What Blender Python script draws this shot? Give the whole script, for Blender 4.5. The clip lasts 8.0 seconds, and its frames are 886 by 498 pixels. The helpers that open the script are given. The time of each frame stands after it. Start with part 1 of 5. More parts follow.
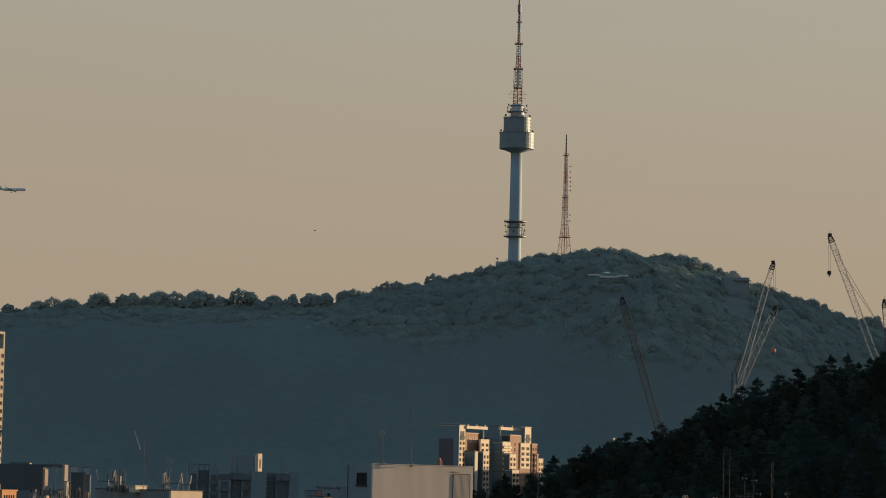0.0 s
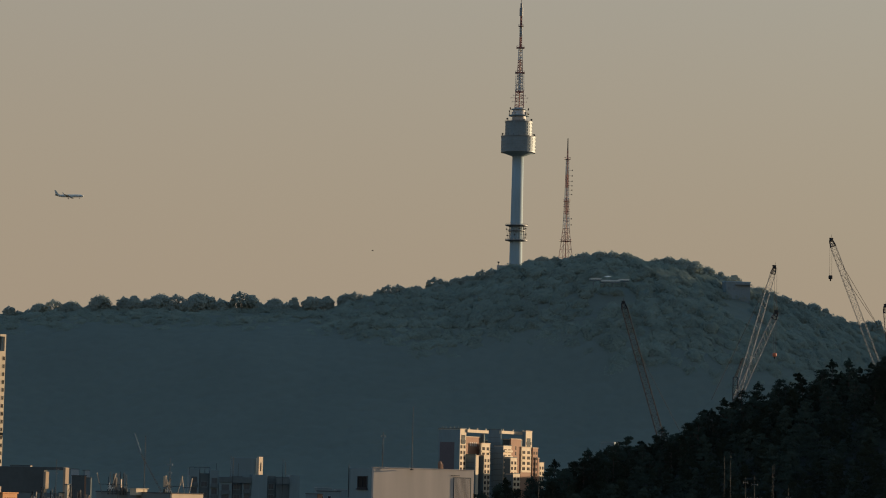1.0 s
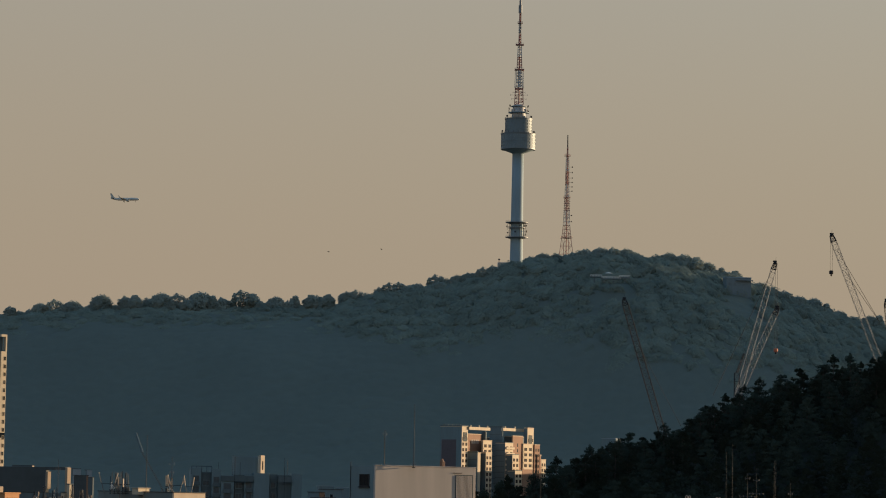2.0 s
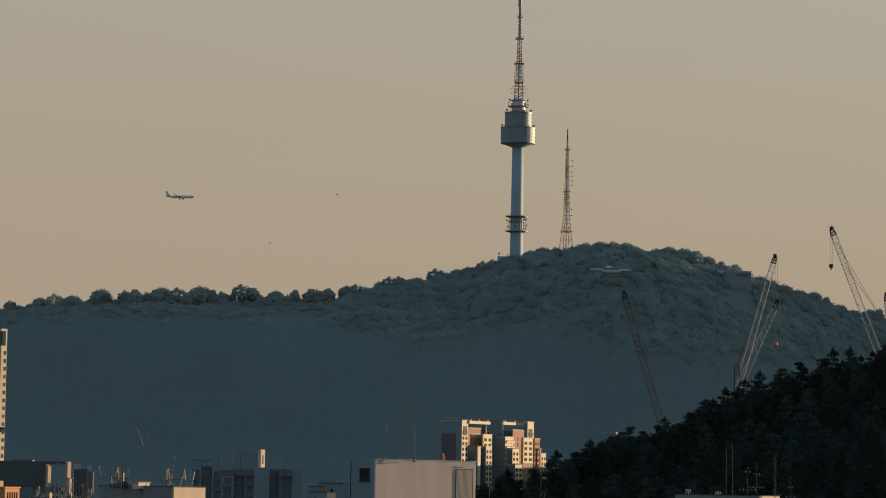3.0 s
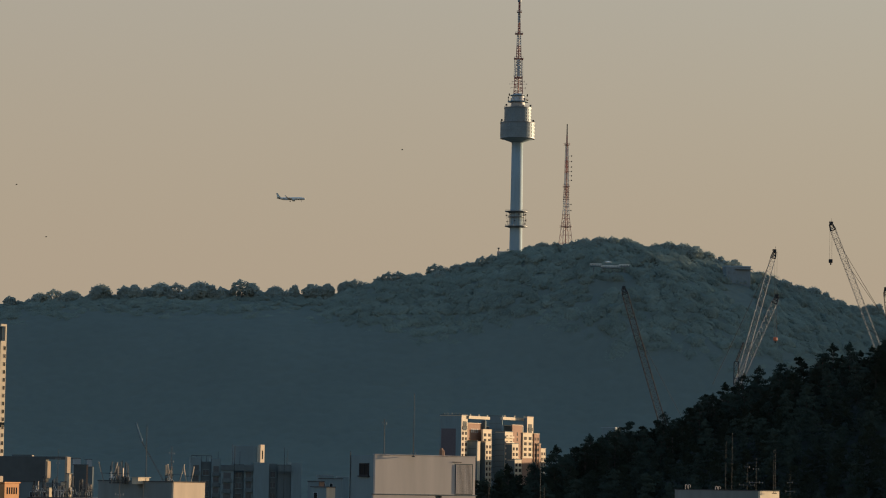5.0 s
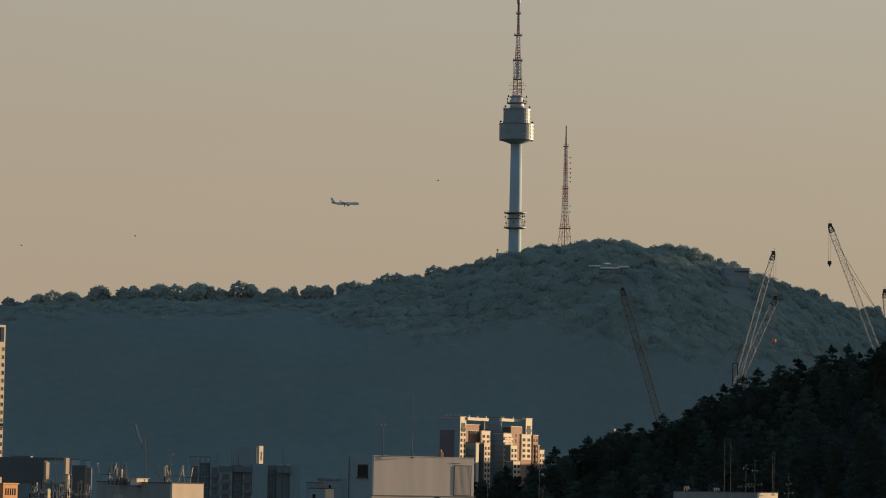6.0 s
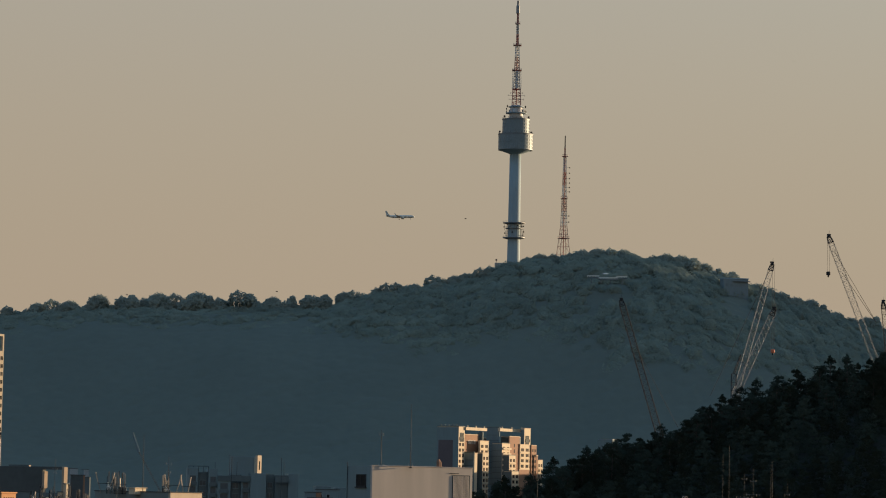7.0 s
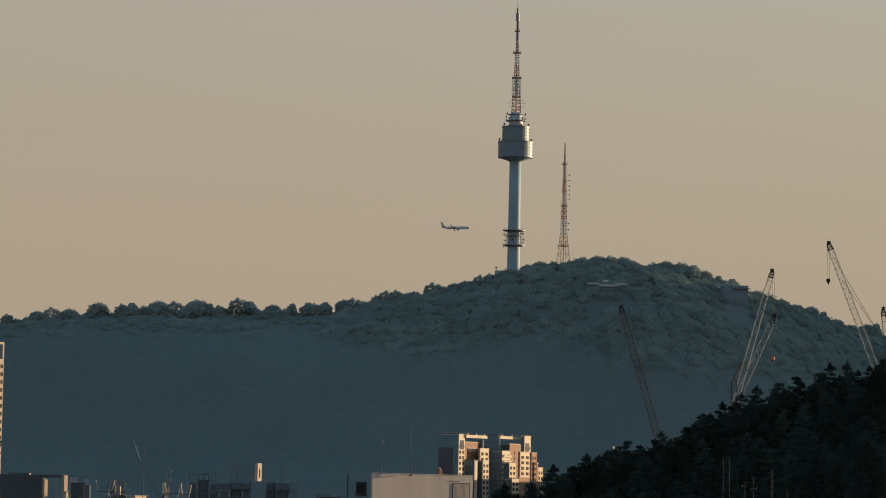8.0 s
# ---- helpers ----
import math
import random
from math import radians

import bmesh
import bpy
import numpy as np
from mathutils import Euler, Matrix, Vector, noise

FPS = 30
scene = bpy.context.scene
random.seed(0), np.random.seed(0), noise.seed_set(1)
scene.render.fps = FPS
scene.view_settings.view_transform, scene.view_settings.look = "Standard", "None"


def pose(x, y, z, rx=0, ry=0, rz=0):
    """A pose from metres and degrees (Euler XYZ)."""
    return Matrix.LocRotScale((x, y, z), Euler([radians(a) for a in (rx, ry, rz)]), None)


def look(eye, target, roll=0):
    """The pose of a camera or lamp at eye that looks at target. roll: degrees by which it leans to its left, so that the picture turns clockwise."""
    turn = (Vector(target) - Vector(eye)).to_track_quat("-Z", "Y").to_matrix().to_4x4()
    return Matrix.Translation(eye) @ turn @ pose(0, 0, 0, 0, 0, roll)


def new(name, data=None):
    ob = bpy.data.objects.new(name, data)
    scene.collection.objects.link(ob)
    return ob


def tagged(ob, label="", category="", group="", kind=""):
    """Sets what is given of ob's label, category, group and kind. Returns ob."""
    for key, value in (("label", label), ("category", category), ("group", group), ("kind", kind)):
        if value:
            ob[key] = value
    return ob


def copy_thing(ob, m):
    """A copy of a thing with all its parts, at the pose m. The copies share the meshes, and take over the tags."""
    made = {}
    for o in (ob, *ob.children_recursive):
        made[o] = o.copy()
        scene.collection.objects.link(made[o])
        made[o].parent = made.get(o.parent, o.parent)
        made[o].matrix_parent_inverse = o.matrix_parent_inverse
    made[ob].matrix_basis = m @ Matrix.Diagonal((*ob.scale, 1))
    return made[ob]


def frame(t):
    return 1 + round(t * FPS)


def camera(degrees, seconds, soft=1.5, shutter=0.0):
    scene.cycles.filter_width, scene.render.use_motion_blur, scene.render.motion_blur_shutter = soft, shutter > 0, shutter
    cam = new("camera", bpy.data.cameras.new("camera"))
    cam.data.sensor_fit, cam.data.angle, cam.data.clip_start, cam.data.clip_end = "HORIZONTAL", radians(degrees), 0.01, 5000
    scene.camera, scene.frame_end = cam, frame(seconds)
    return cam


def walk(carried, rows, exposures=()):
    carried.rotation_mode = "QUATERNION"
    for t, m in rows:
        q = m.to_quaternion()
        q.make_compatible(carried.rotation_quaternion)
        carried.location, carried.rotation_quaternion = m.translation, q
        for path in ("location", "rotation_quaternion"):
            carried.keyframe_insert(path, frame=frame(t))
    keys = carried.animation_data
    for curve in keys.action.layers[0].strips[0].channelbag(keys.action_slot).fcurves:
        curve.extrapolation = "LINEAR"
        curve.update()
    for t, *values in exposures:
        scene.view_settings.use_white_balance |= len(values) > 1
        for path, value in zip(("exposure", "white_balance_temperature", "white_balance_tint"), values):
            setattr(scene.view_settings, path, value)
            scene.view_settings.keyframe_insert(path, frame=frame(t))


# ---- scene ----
cam = camera(15.94, 8.0, soft=1.05)
PATH = [
    (0, look((0, 0, 50), (0.50, 997.00, 127.38), 1.278)),
    (0.5, look((0, 0, 50), (0.16, 996.96, 127.91), 1.258)),
    (1, look((0, 0, 50), (0.07, 996.91, 128.50), 1.413)),
    (1.5, look((0, 0, 50), (-0.18, 996.93, 128.28), 1.169)),
    (3, look((0, 0, 50), (-0.04, 997.12, 125.82), 1.004)),
    (3.5, look((0, 0, 50), (-0.04, 997.20, 124.74), 0.958)),
    (4, look((0, 0, 50), (-0.01, 997.24, 124.25), 0.927)),
    (4.5, look((0, 0, 50), (0.00, 997.24, 124.26), 0.950)),
    (6, look((0, 0, 50), (0.48, 997.20, 124.73), 1.047)),
    (6.5, look((0, 0, 50), (0.52, 997.12, 125.89), 1.066)),
    (7, look((0, 0, 50), (0.80, 996.97, 127.84), 1.164)),
    (7.5, look((0, 0, 50), (0.90, 996.84, 129.38), 1.215)),
    (8, look((0, 0, 50), (0.77, 996.78, 130.24), 1.097)),
]
EXPOSURES = [(0.0, 0.665, 6570, 10), (0.5, 0.625, 6570, 10), (1.0, 0.565, 6570, 10), (1.5, 0.575, 6570, 10), (3.0, 0.705, 6530, 10), (3.5, 0.765, 6500, 10), (4.5, 0.785, 6500, 10), (6.5, 0.735, 6550, 10), (8.0, 0.755, 6550, 10)]
walk(cam, PATH, EXPOSURES)

# ---- sky and sun: low evening sun, ahead and to the right ----
SUN_TURN, SUN_UP = radians(60), radians(4.2)
world = bpy.data.worlds.new("evening_sky")
scene.world = world
world.use_nodes = True
wn = world.node_tree.nodes
sky = wn.new("ShaderNodeTexSky")
sky.sky_type = "NISHITA"
sky.sun_disc = False
sky.sun_elevation, sky.sun_rotation = SUN_UP, SUN_TURN
sky.altitude, sky.air_density, sky.dust_density, sky.ozone_density = 50, 1.0, 3.0, 1.6
wl = world.node_tree.links.new
# evening haze: thickest at the horizon all round, thinning upwards
where, split, thick, haze, cool = (wn.new("ShaderNode" + k) for k in ("TexCoord", "SeparateXYZ", "MapRange", "Mix", "Mix"))
wl(where.outputs["Generated"], split.inputs[0])
wl(split.outputs["Z"], thick.inputs[0])
thick.interpolation_type = "SMOOTHSTEP"
for i, v in enumerate((0.0, 0.7, 0.98, 0.0)):
    thick.inputs[i + 1].default_value = v
haze.data_type = cool.data_type = "RGBA"
cool.blend_type = "MULTIPLY"
cool.inputs[0].default_value, cool.inputs[7].default_value = 1.0, (2.4, 3.35, 4.0, 1)
wl(sky.outputs[0], cool.inputs[6])
wl(thick.outputs[0], haze.inputs[0])
wl(cool.outputs[2], haze.inputs[6])
haze.inputs[7].default_value = (3.34, 2.65, 1.95, 1)
wl(haze.outputs[2], wn["Background"].inputs[0])
wn["Background"].inputs[1].default_value = 0.075
sun = new("sun", bpy.data.lights.new("sun", "SUN"))
sun.data.energy, sun.data.angle, sun.data.color = 5.0, radians(0.6), (1.0, 0.73, 0.46)
sun.matrix_world = look((0, 0, 0), (-math.sin(SUN_TURN) * math.cos(SUN_UP), -math.cos(SUN_TURN) * math.cos(SUN_UP), -math.sin(SUN_UP)))


# ---- materials ----
def material(name, color, rough=0.8, metal=0.0, vary=0.15, grain=2.0, stain=0.12, bump=0.1, leaf=0.0, streak=False):
    """Base colour varied at two scales (grain and stains, in cycles a metre) with a fine relief; leaf: light let through."""
    m = bpy.data.materials.new(name)
    m.use_nodes = True
    nt = m.node_tree
    n, link = nt.nodes, nt.links.new
    bsdf = n["Principled BSDF"]
    bsdf.inputs["Roughness"].default_value, bsdf.inputs["Metallic"].default_value = rough, metal
    co = n.new("ShaderNodeTexCoord")
    mp = n.new("ShaderNodeMapping")
    mp.inputs["Scale"].default_value = (1, 1, 0.12) if streak else (1, 1, 1)
    link(co.outputs["Object"], mp.inputs[0])
    fine, broad = n.new("ShaderNodeTexNoise"), n.new("ShaderNodeTexNoise")
    fine.inputs["Scale"].default_value, broad.inputs["Scale"].default_value = grain, stain
    fine.inputs["Detail"].default_value, broad.inputs["Detail"].default_value = 5, 4
    link(mp.outputs[0], fine.inputs[0])
    link(mp.outputs[0], broad.inputs[0])
    both = n.new("ShaderNodeMath")
    both.operation = "ADD"
    link(fine.outputs[0], both.inputs[0])
    link(broad.outputs[0], both.inputs[1])
    info = n.new("ShaderNodeObjectInfo")
    third = n.new("ShaderNodeMath")
    third.operation = "MULTIPLY_ADD"
    third.inputs[1].default_value = 0.35
    link(info.outputs["Random"], third.inputs[0])
    link(both.outputs[0], third.inputs[2])
    ramp = n.new("ShaderNodeMapRange")
    ramp.inputs[1].default_value, ramp.inputs[2].default_value = 0.65, 1.7
    ramp.inputs[3].default_value, ramp.inputs[4].default_value = 1 - vary * 1.6, 1 + vary * 1.6
    link(third.outputs[0], ramp.inputs[0])
    mix = n.new("ShaderNodeMix")
    mix.data_type, mix.blend_type = "RGBA", "MULTIPLY"
    mix.inputs[0].default_value = 1.0
    mix.inputs[6].default_value = (*color, 1)
    link(ramp.outputs[0], mix.inputs[7])
    link(mix.outputs[2], bsdf.inputs["Base Color"])
    if bump:
        b = n.new("ShaderNodeBump")
        b.inputs["Strength"].default_value, b.inputs["Distance"].default_value = bump, 0.05
        link(fine.outputs[0], b.inputs["Height"])
        link(b.outputs[0], bsdf.inputs["Normal"])
    if leaf:
        bsdf.inputs["Specular IOR Level"].default_value = 0.1
        tr, ad = n.new("ShaderNodeBsdfTranslucent"), n.new("ShaderNodeMixShader")
        link(mix.outputs[2], tr.inputs[0])
        ad.inputs[0].default_value = leaf
        link(bsdf.outputs[0], ad.inputs[1])
        link(tr.outputs[0], ad.inputs[2])
        link(ad.outputs[0], n["Material Output"].inputs[0])
    return m


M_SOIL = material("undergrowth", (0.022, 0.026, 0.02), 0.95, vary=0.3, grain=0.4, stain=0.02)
# mountain foliage is paler than real leaves: haze put into the colour
M_WOODS = material("hazed_broadleaf_foliage", (0.192, 0.216, 0.18), 0.9, vary=0.06, grain=0.12, stain=0.012, leaf=0.3, bump=0)
# ridge crowns lightened further to offset their own shade under haze
M_RIDGELEAF = material("haze_pale_ridge_foliage", (0.25, 0.283, 0.238), 0.9, vary=0.15, grain=0.2, stain=0.04, leaf=0.14, bump=0)
# grove mottling puts crown light and haze into the colour
M_GROVE = material("haze_mottled_grove_foliage", (0.193, 0.224, 0.18), 0.9, vary=0.24, grain=0.075, stain=0.025, leaf=0.2, bump=0)
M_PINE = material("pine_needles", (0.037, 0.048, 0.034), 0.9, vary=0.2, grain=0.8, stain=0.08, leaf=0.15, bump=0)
M_BARK = material("bark", (0.06, 0.045, 0.035), 0.95, vary=0.3, grain=3)
M_SHAFT = material("pale_concrete", (0.245, 0.322, 0.35), 0.8, vary=0.08, grain=0.5, stain=0.05, streak=True)
M_STATION = material("grey_station_concrete", (0.185, 0.23, 0.24), 0.85, vary=0.12, grain=0.6, stain=0.08, streak=True)
M_POD = material("dark_glass_cladding", (0.17, 0.21, 0.218), 0.6, 0.2, vary=0.15, grain=0.6, bump=0)
M_BAND = material("metal_band", (0.16, 0.19, 0.2), 0.55, 0.2, vary=0.12, bump=0)
M_STEEL = material("galvanised_steel", (0.19, 0.2, 0.205), 0.6, 0.3, vary=0.2, grain=1.5)
M_DARKSTEEL = material("dark_steel", (0.015, 0.016, 0.018), 0.8, 0.0, vary=0.25, grain=1.5)
M_WHITE = material("white_mast_paint", (0.165, 0.17, 0.165), 0.6, vary=0.15, grain=1.5)
M_MASTWHITE = material("faded_white_mast_paint", (0.42, 0.42, 0.41), 0.6, vary=0.15, grain=1.5)
M_MASTRED = material("red_mast_paint", (0.29, 0.115, 0.095), 0.6, vary=0.2, grain=1.5)
M_CREAM = material("cream_render", (0.52, 0.43, 0.305), 0.85, vary=0.1, grain=1.2, stain=0.15, streak=True)
M_BROWN = material("brown_brick_render", (0.25, 0.138, 0.085), 0.85, vary=0.12, grain=2, stain=0.15)
M_PLUM = material("dark_plum_brick", (0.112, 0.09, 0.094), 0.85, vary=0.15, grain=2, stain=0.15)
M_APARTMENT = material("slate_blue_tint", (0.14, 0.188, 0.2), 0.85, vary=0.1, grain=1.2, stain=0.12, streak=True)
M_WALLWHITE = material("white_plaster", (0.45, 0.385, 0.325), 0.85, vary=0.13, grain=0.9, stain=0.35, streak=True)
M_WALLBLUE = material("blue_grey_paint_and_shade", (0.165, 0.22, 0.225), 0.85, vary=0.1, grain=1.5, stain=0.2, streak=True)
M_WALLGREY = material("grey_paint", (0.1, 0.125, 0.125), 0.85, vary=0.15, grain=1.2, stain=0.15, streak=True)
M_SHADEPLASTER = material("shade_grey_plaster", (0.15, 0.17, 0.16), 0.9, vary=0.15, grain=1.5, stain=0.3, streak=True)
M_WALLDARK = material("charcoal_cladding_and_shade", (0.06, 0.069, 0.067), 0.75, vary=0.15, grain=0.8, stain=0.1)
M_ROOF = material("bitumen_roof", (0.06, 0.06, 0.06), 0.95, vary=0.25, grain=2)
M_GLASS = material("window_glass", (0.015, 0.02, 0.023), 0.1, vary=0.2, grain=0.3, bump=0)
M_GLASS.node_tree.nodes["Principled BSDF"].inputs["Specular IOR Level"].default_value = 0.03
# lighter panes for the shaded apartments: haze put into the glass colour
M_HAZEGLASS = material("haze_lifted_window_glass", (0.06, 0.078, 0.085), 0.35, vary=0.3, grain=0.3, bump=0)
M_FRAME = material("window_frame", (0.3, 0.33, 0.34), 0.6, vary=0.1)
M_ORANGE = material("orange_plastic", (0.62, 0.16, 0.07), 0.6, vary=0.1)
M_CRANEY = material("faded_brown_paint", (0.07, 0.06, 0.052), 0.95, vary=0.25, grain=1.5)
M_CRANEY.node_tree.nodes["Principled BSDF"].inputs["Specular IOR Level"].default_value = 0.05
M_PLANE = material("pale_aircraft_paint", (0.62, 0.62, 0.55), 0.8, vary=0.06, grain=0.3, bump=0)
M_PLANEBLUE = material("teal_aircraft_paint", (0.48, 0.5, 0.45), 0.8, vary=0.06, grain=0.3, bump=0)
M_RAIL = material("white_rail_paint", (0.8, 0.77, 0.7), 0.6, vary=0.1, grain=2)
M_TAN = material("tan_render", (0.36, 0.27, 0.185), 0.85, vary=0.12, grain=1.5, stain=0.3, streak=True)
M_OCHRE = material("ochre_render", (0.46, 0.22, 0.09), 0.85, vary=0.12, grain=2, stain=0.3)
M_SAND = material("sunlit_sand_render", (0.5, 0.39, 0.275), 0.85, vary=0.1, grain=1.5, stain=0.3, streak=True)
M_GALV = material("weathered_galvanised_steel", (0.2, 0.175, 0.145), 0.7, 0.1, vary=0.2, grain=3)
M_BIRD = material("dark_feathers", (0.03, 0.028, 0.026), 0.8, vary=0.2, grain=20)


# ---- building blocks of meshes ----
def part(name, bm, mat, parent=None, label="", smooth=False):
    me = bpy.data.meshes.new(name)
    bm.to_mesh(me)
    bm.free()
    me.materials.append(mat)
    if smooth:
        me.polygons.foreach_set("use_smooth", [True] * len(me.polygons))
    ob = new(name, me)
    ob.parent = parent
    if label:
        tagged(ob, label)
    return ob


def thing(name, m, label, category, group="", kind=""):
    ob = new(name)
    ob.matrix_world = m
    ob.empty_display_size = 1
    return tagged(ob, label, category, group, kind)


def box(bm, x0, x1, y0, y1, z0, z1, m=None, bevel=0.0):
    vs = [bm.verts.new((x, y, z)) for z in (z0, z1) for y in (y0, y1) for x in (x0, x1)]
    fs = [bm.faces.new([vs[i] for i in f]) for f in ((0, 2, 3, 1), (4, 5, 7, 6), (0, 1, 5, 4), (2, 6, 7, 3), (0, 4, 6, 2), (1, 3, 7, 5))]
    if bevel:
        es = list({e for f in fs for e in f.edges})
        got = bmesh.ops.bevel(bm, geom=es, offset=bevel, segments=1, affect="EDGES")
        vs = list({v for f in got["faces"] for v in f.verts})
    if m is not None:
        bmesh.ops.transform(bm, matrix=m, verts=vs)
    return bm


def boxed(x0, x1, y0, y1, z0, z1, m=None, bevel=0.0):
    return box(bmesh.new(), x0, x1, y0, y1, z0, z1, m, bevel)


def tube(bm, a, b, r0, r1=None, n=5):
    a, b, r1 = Vector(a), Vector(b), r0 if r1 is None else r1
    q = (b - a).to_track_quat("Z", "Y").to_matrix()
    ring = [q @ Vector((math.cos(i * math.tau / n), math.sin(i * math.tau / n), 0)) for i in range(n)]
    lo, hi = [bm.verts.new(a + r0 * v) for v in ring], [bm.verts.new(b + r1 * v) for v in ring]
    for i in range(n):
        bm.faces.new((lo[i], lo[(i + 1) % n], hi[(i + 1) % n], hi[i]))
    bm.faces.new(lo[::-1])
    bm.faces.new(hi)
    return bm


def lathe(bm, rows, n=40):
    """A turned body from rows of (radius, height)."""
    rings = [[bm.verts.new((r * math.cos(i * math.tau / n), r * math.sin(i * math.tau / n), z)) for i in range(n)] for r, z in rows]
    for lo, hi in zip(rings, rings[1:]):
        for i in range(n):
            bm.faces.new((lo[i], lo[(i + 1) % n], hi[(i + 1) % n], hi[i]))
    bm.faces.new(rings[0][::-1])
    bm.faces.new(rings[-1])
    return bm


def lattice(bm, a, b, w0, w1, bays, leg=0.16, brace=0.09):
    """A square lattice girder from a to b: four legs, rungs and diagonals."""
    a, b = Vector(a), Vector(b)
    q = (b - a).to_track_quat("Z", "Y").to_matrix()
    def corner(i, k):
        f = k / bays
        h = (w0 + (w1 - w0) * f) / 2
        return a + (b - a) * f + q @ Vector(((-h, h, h, -h)[i % 4], (-h, -h, h, h)[i % 4], 0))
    for i in range(4):
        tube(bm, corner(i, 0), corner(i, bays), leg, leg, 4)
        for k in range(bays):
            tube(bm, corner(i, k), corner(i + 1, k), brace, brace, 3)
            tube(bm, corner(i + (k % 2), k), corner(i + 1 - (k % 2), k + 1), brace, brace, 3)
        tube(bm, corner(i, bays), corner(i + 1, bays), brace, brace, 3)
    return bm


# ---- the ground: one sheet with the mountain and the wooded hill ----
def smooth(t):
    t = np.clip(t, 0, 1)
    return t * t * (3 - 2 * t)


# RIDGE beyond x 393.5: unseen shoulder, raised to throw shade on the slope
RIDGE = [(-1700, 40), (-900, 170), (-391.6, 198.8), (-291.6, 207.0), (-191.5, 209.1), (-98.9, 211.7), (-51.6, 225.0), (8.4, 233.0), (60.8, 251.0), (108.3, 257.8), (145.9, 261.4), (203.6, 254.9), (269.0, 235.3), (334.3, 212.8), (393.5, 197.3), (470, 216), (590, 264), (900, 264), (1300, 90), (1700, 20)]
HILL = [(-60, 8), (9.1, 42.6), (21.8, 45.4), (33.2, 51.4), (43.8, 56.4), (54.5, 58.3), (65.8, 64.5), (77.2, 68.9), (88.6, 73.1), (102.8, 77.6), (112.5, 79.8), (150, 90), (190, 82), (250, 40), (320, 8)]


def relief(x, y):
    """Height of the ground at x, y (arrays)."""
    x, y = np.asarray(x, float), np.asarray(y, float)
    z = 8 + 0 * x
    top = np.interp(x, *zip(*RIDGE))
    rise = 0.22 * smooth((y - 2000) / 420) + 0.78 * smooth((y - 2320) / 480) ** 1.1
    back = 1 - 0.8 * smooth((y - 2860) / 900)
    spur = 9 * np.sin(x / 61 + y / 160) * np.sin(y / 130 + 1) * smooth((y - 2300) / 150) * (1 - smooth((y - 2620) / 160))
    z = np.maximum(z, 8 + (top - 8) * np.minimum(rise, 1) * back + spur)
    h = np.interp(x, *zip(*HILL))
    front = smooth((y - 610) / 190)
    far = 1 - smooth((y - 830) / 260)
    plateau = 62 * smooth((x - 75) / 60) * (1 - smooth((x - 520) / 200)) * smooth((y - 850) / 200) * (1 - smooth((y - 1760) / 200))
    # unseen rise off to the right, added to keep the pine hill shaded
    shade_knoll = 122 * smooth(1.25 - 1.25 * np.hypot((x - 252) / 92, (y - 885) / 52))
    return np.maximum(np.maximum(z, 8 + shade_knoll), np.maximum(8 + (h - 8) * front * far, 8 + plateau))


def ground():
    xs = np.concatenate([np.linspace(-4500, -720, 28), np.linspace(-700, 700, 141), np.linspace(720, 4500, 28)])
    ys = np.concatenate([np.linspace(-4500, -50, 20), np.linspace(0, 3300, 220), np.linspace(3340, 4900, 26)])
    gx, gy = np.meshgrid(xs, ys)
    gz = relief(gx, gy)
    me = bpy.data.meshes.new("ground")
    idx = np.arange(gx.size).reshape(gx.shape)
    quads = np.stack([idx[:-1, :-1], idx[:-1, 1:], idx[1:, 1:], idx[1:, :-1]], -1).reshape(-1, 4)
    me.from_pydata(np.stack([gx, gy, gz], -1).reshape(-1, 3).tolist(), [], quads.tolist())
    me.polygons.foreach_set("use_smooth", [True] * len(me.polygons))
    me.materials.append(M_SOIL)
    return tagged(new("ground", me), "earth and leaf litter rising to wooded hills", "ground", kind="structure")


ground()


# ---- trees ----
def leaf_quads(rng, centres, radii, count, size, flat=1.0, slim=1.0, calm=False):
    """Small leaf clumps as bent quads on and in ellipsoid clumps; returns vertices and faces."""
    k = rng.integers(0, len(centres), count)
    d = rng.normal(size=(count, 3))
    d /= np.linalg.norm(d, axis=1, keepdims=True)
    p = centres[k] + d * radii[k] * ((0.82 + 0.42 * rng.random((count, 1)) ** 2) if calm else (0.8 + 0.3 * rng.random((count, 1))))
    nrm = d * 1.2 + rng.normal(size=(count, 3)) * 0.3
    nrm = nrm * 0.6 + np.array([0, -0.3, 0.6]) * flat
    if calm:
        nrm = d * 0.28 + rng.normal(size=(count, 3)) * 0.3 + [0, -0.7, 0.6]
    nrm /= np.linalg.norm(nrm, axis=1, keepdims=True)
    u = np.cross(nrm, rng.normal(size=(count, 3)))
    u /= np.linalg.norm(u, axis=1, keepdims=True)
    v = np.cross(nrm, u) * slim
    u = u / slim ** 0.5
    s = size * (0.6 + 0.8 * rng.random((count, 1)))
    verts = np.stack([p - u * s - v * s * 0.7, p + u * s * 0.9 - v * s, p + u * s + v * s * 0.8 + nrm * s * 0.3, p - u * s * 0.8 + v * s], 1)
    return verts.reshape(-1, 3)


def leaf_mesh(name, verts, mat):
    me = bpy.data.meshes.new(name)
    n = len(verts)
    me.vertices.add(n)
    me.vertices.foreach_set("co", verts.astype(np.float32).ravel())
    me.loops.add(n)
    me.loops.foreach_set("vertex_index", np.arange(n, dtype=np.int32))
    me.polygons.add(n // 4)
    me.polygons.foreach_set("loop_start", np.arange(0, n, 4, dtype=np.int32))
    me.update(calc_edges=True)
    me.validate()
    me.materials.append(mat)
    return me


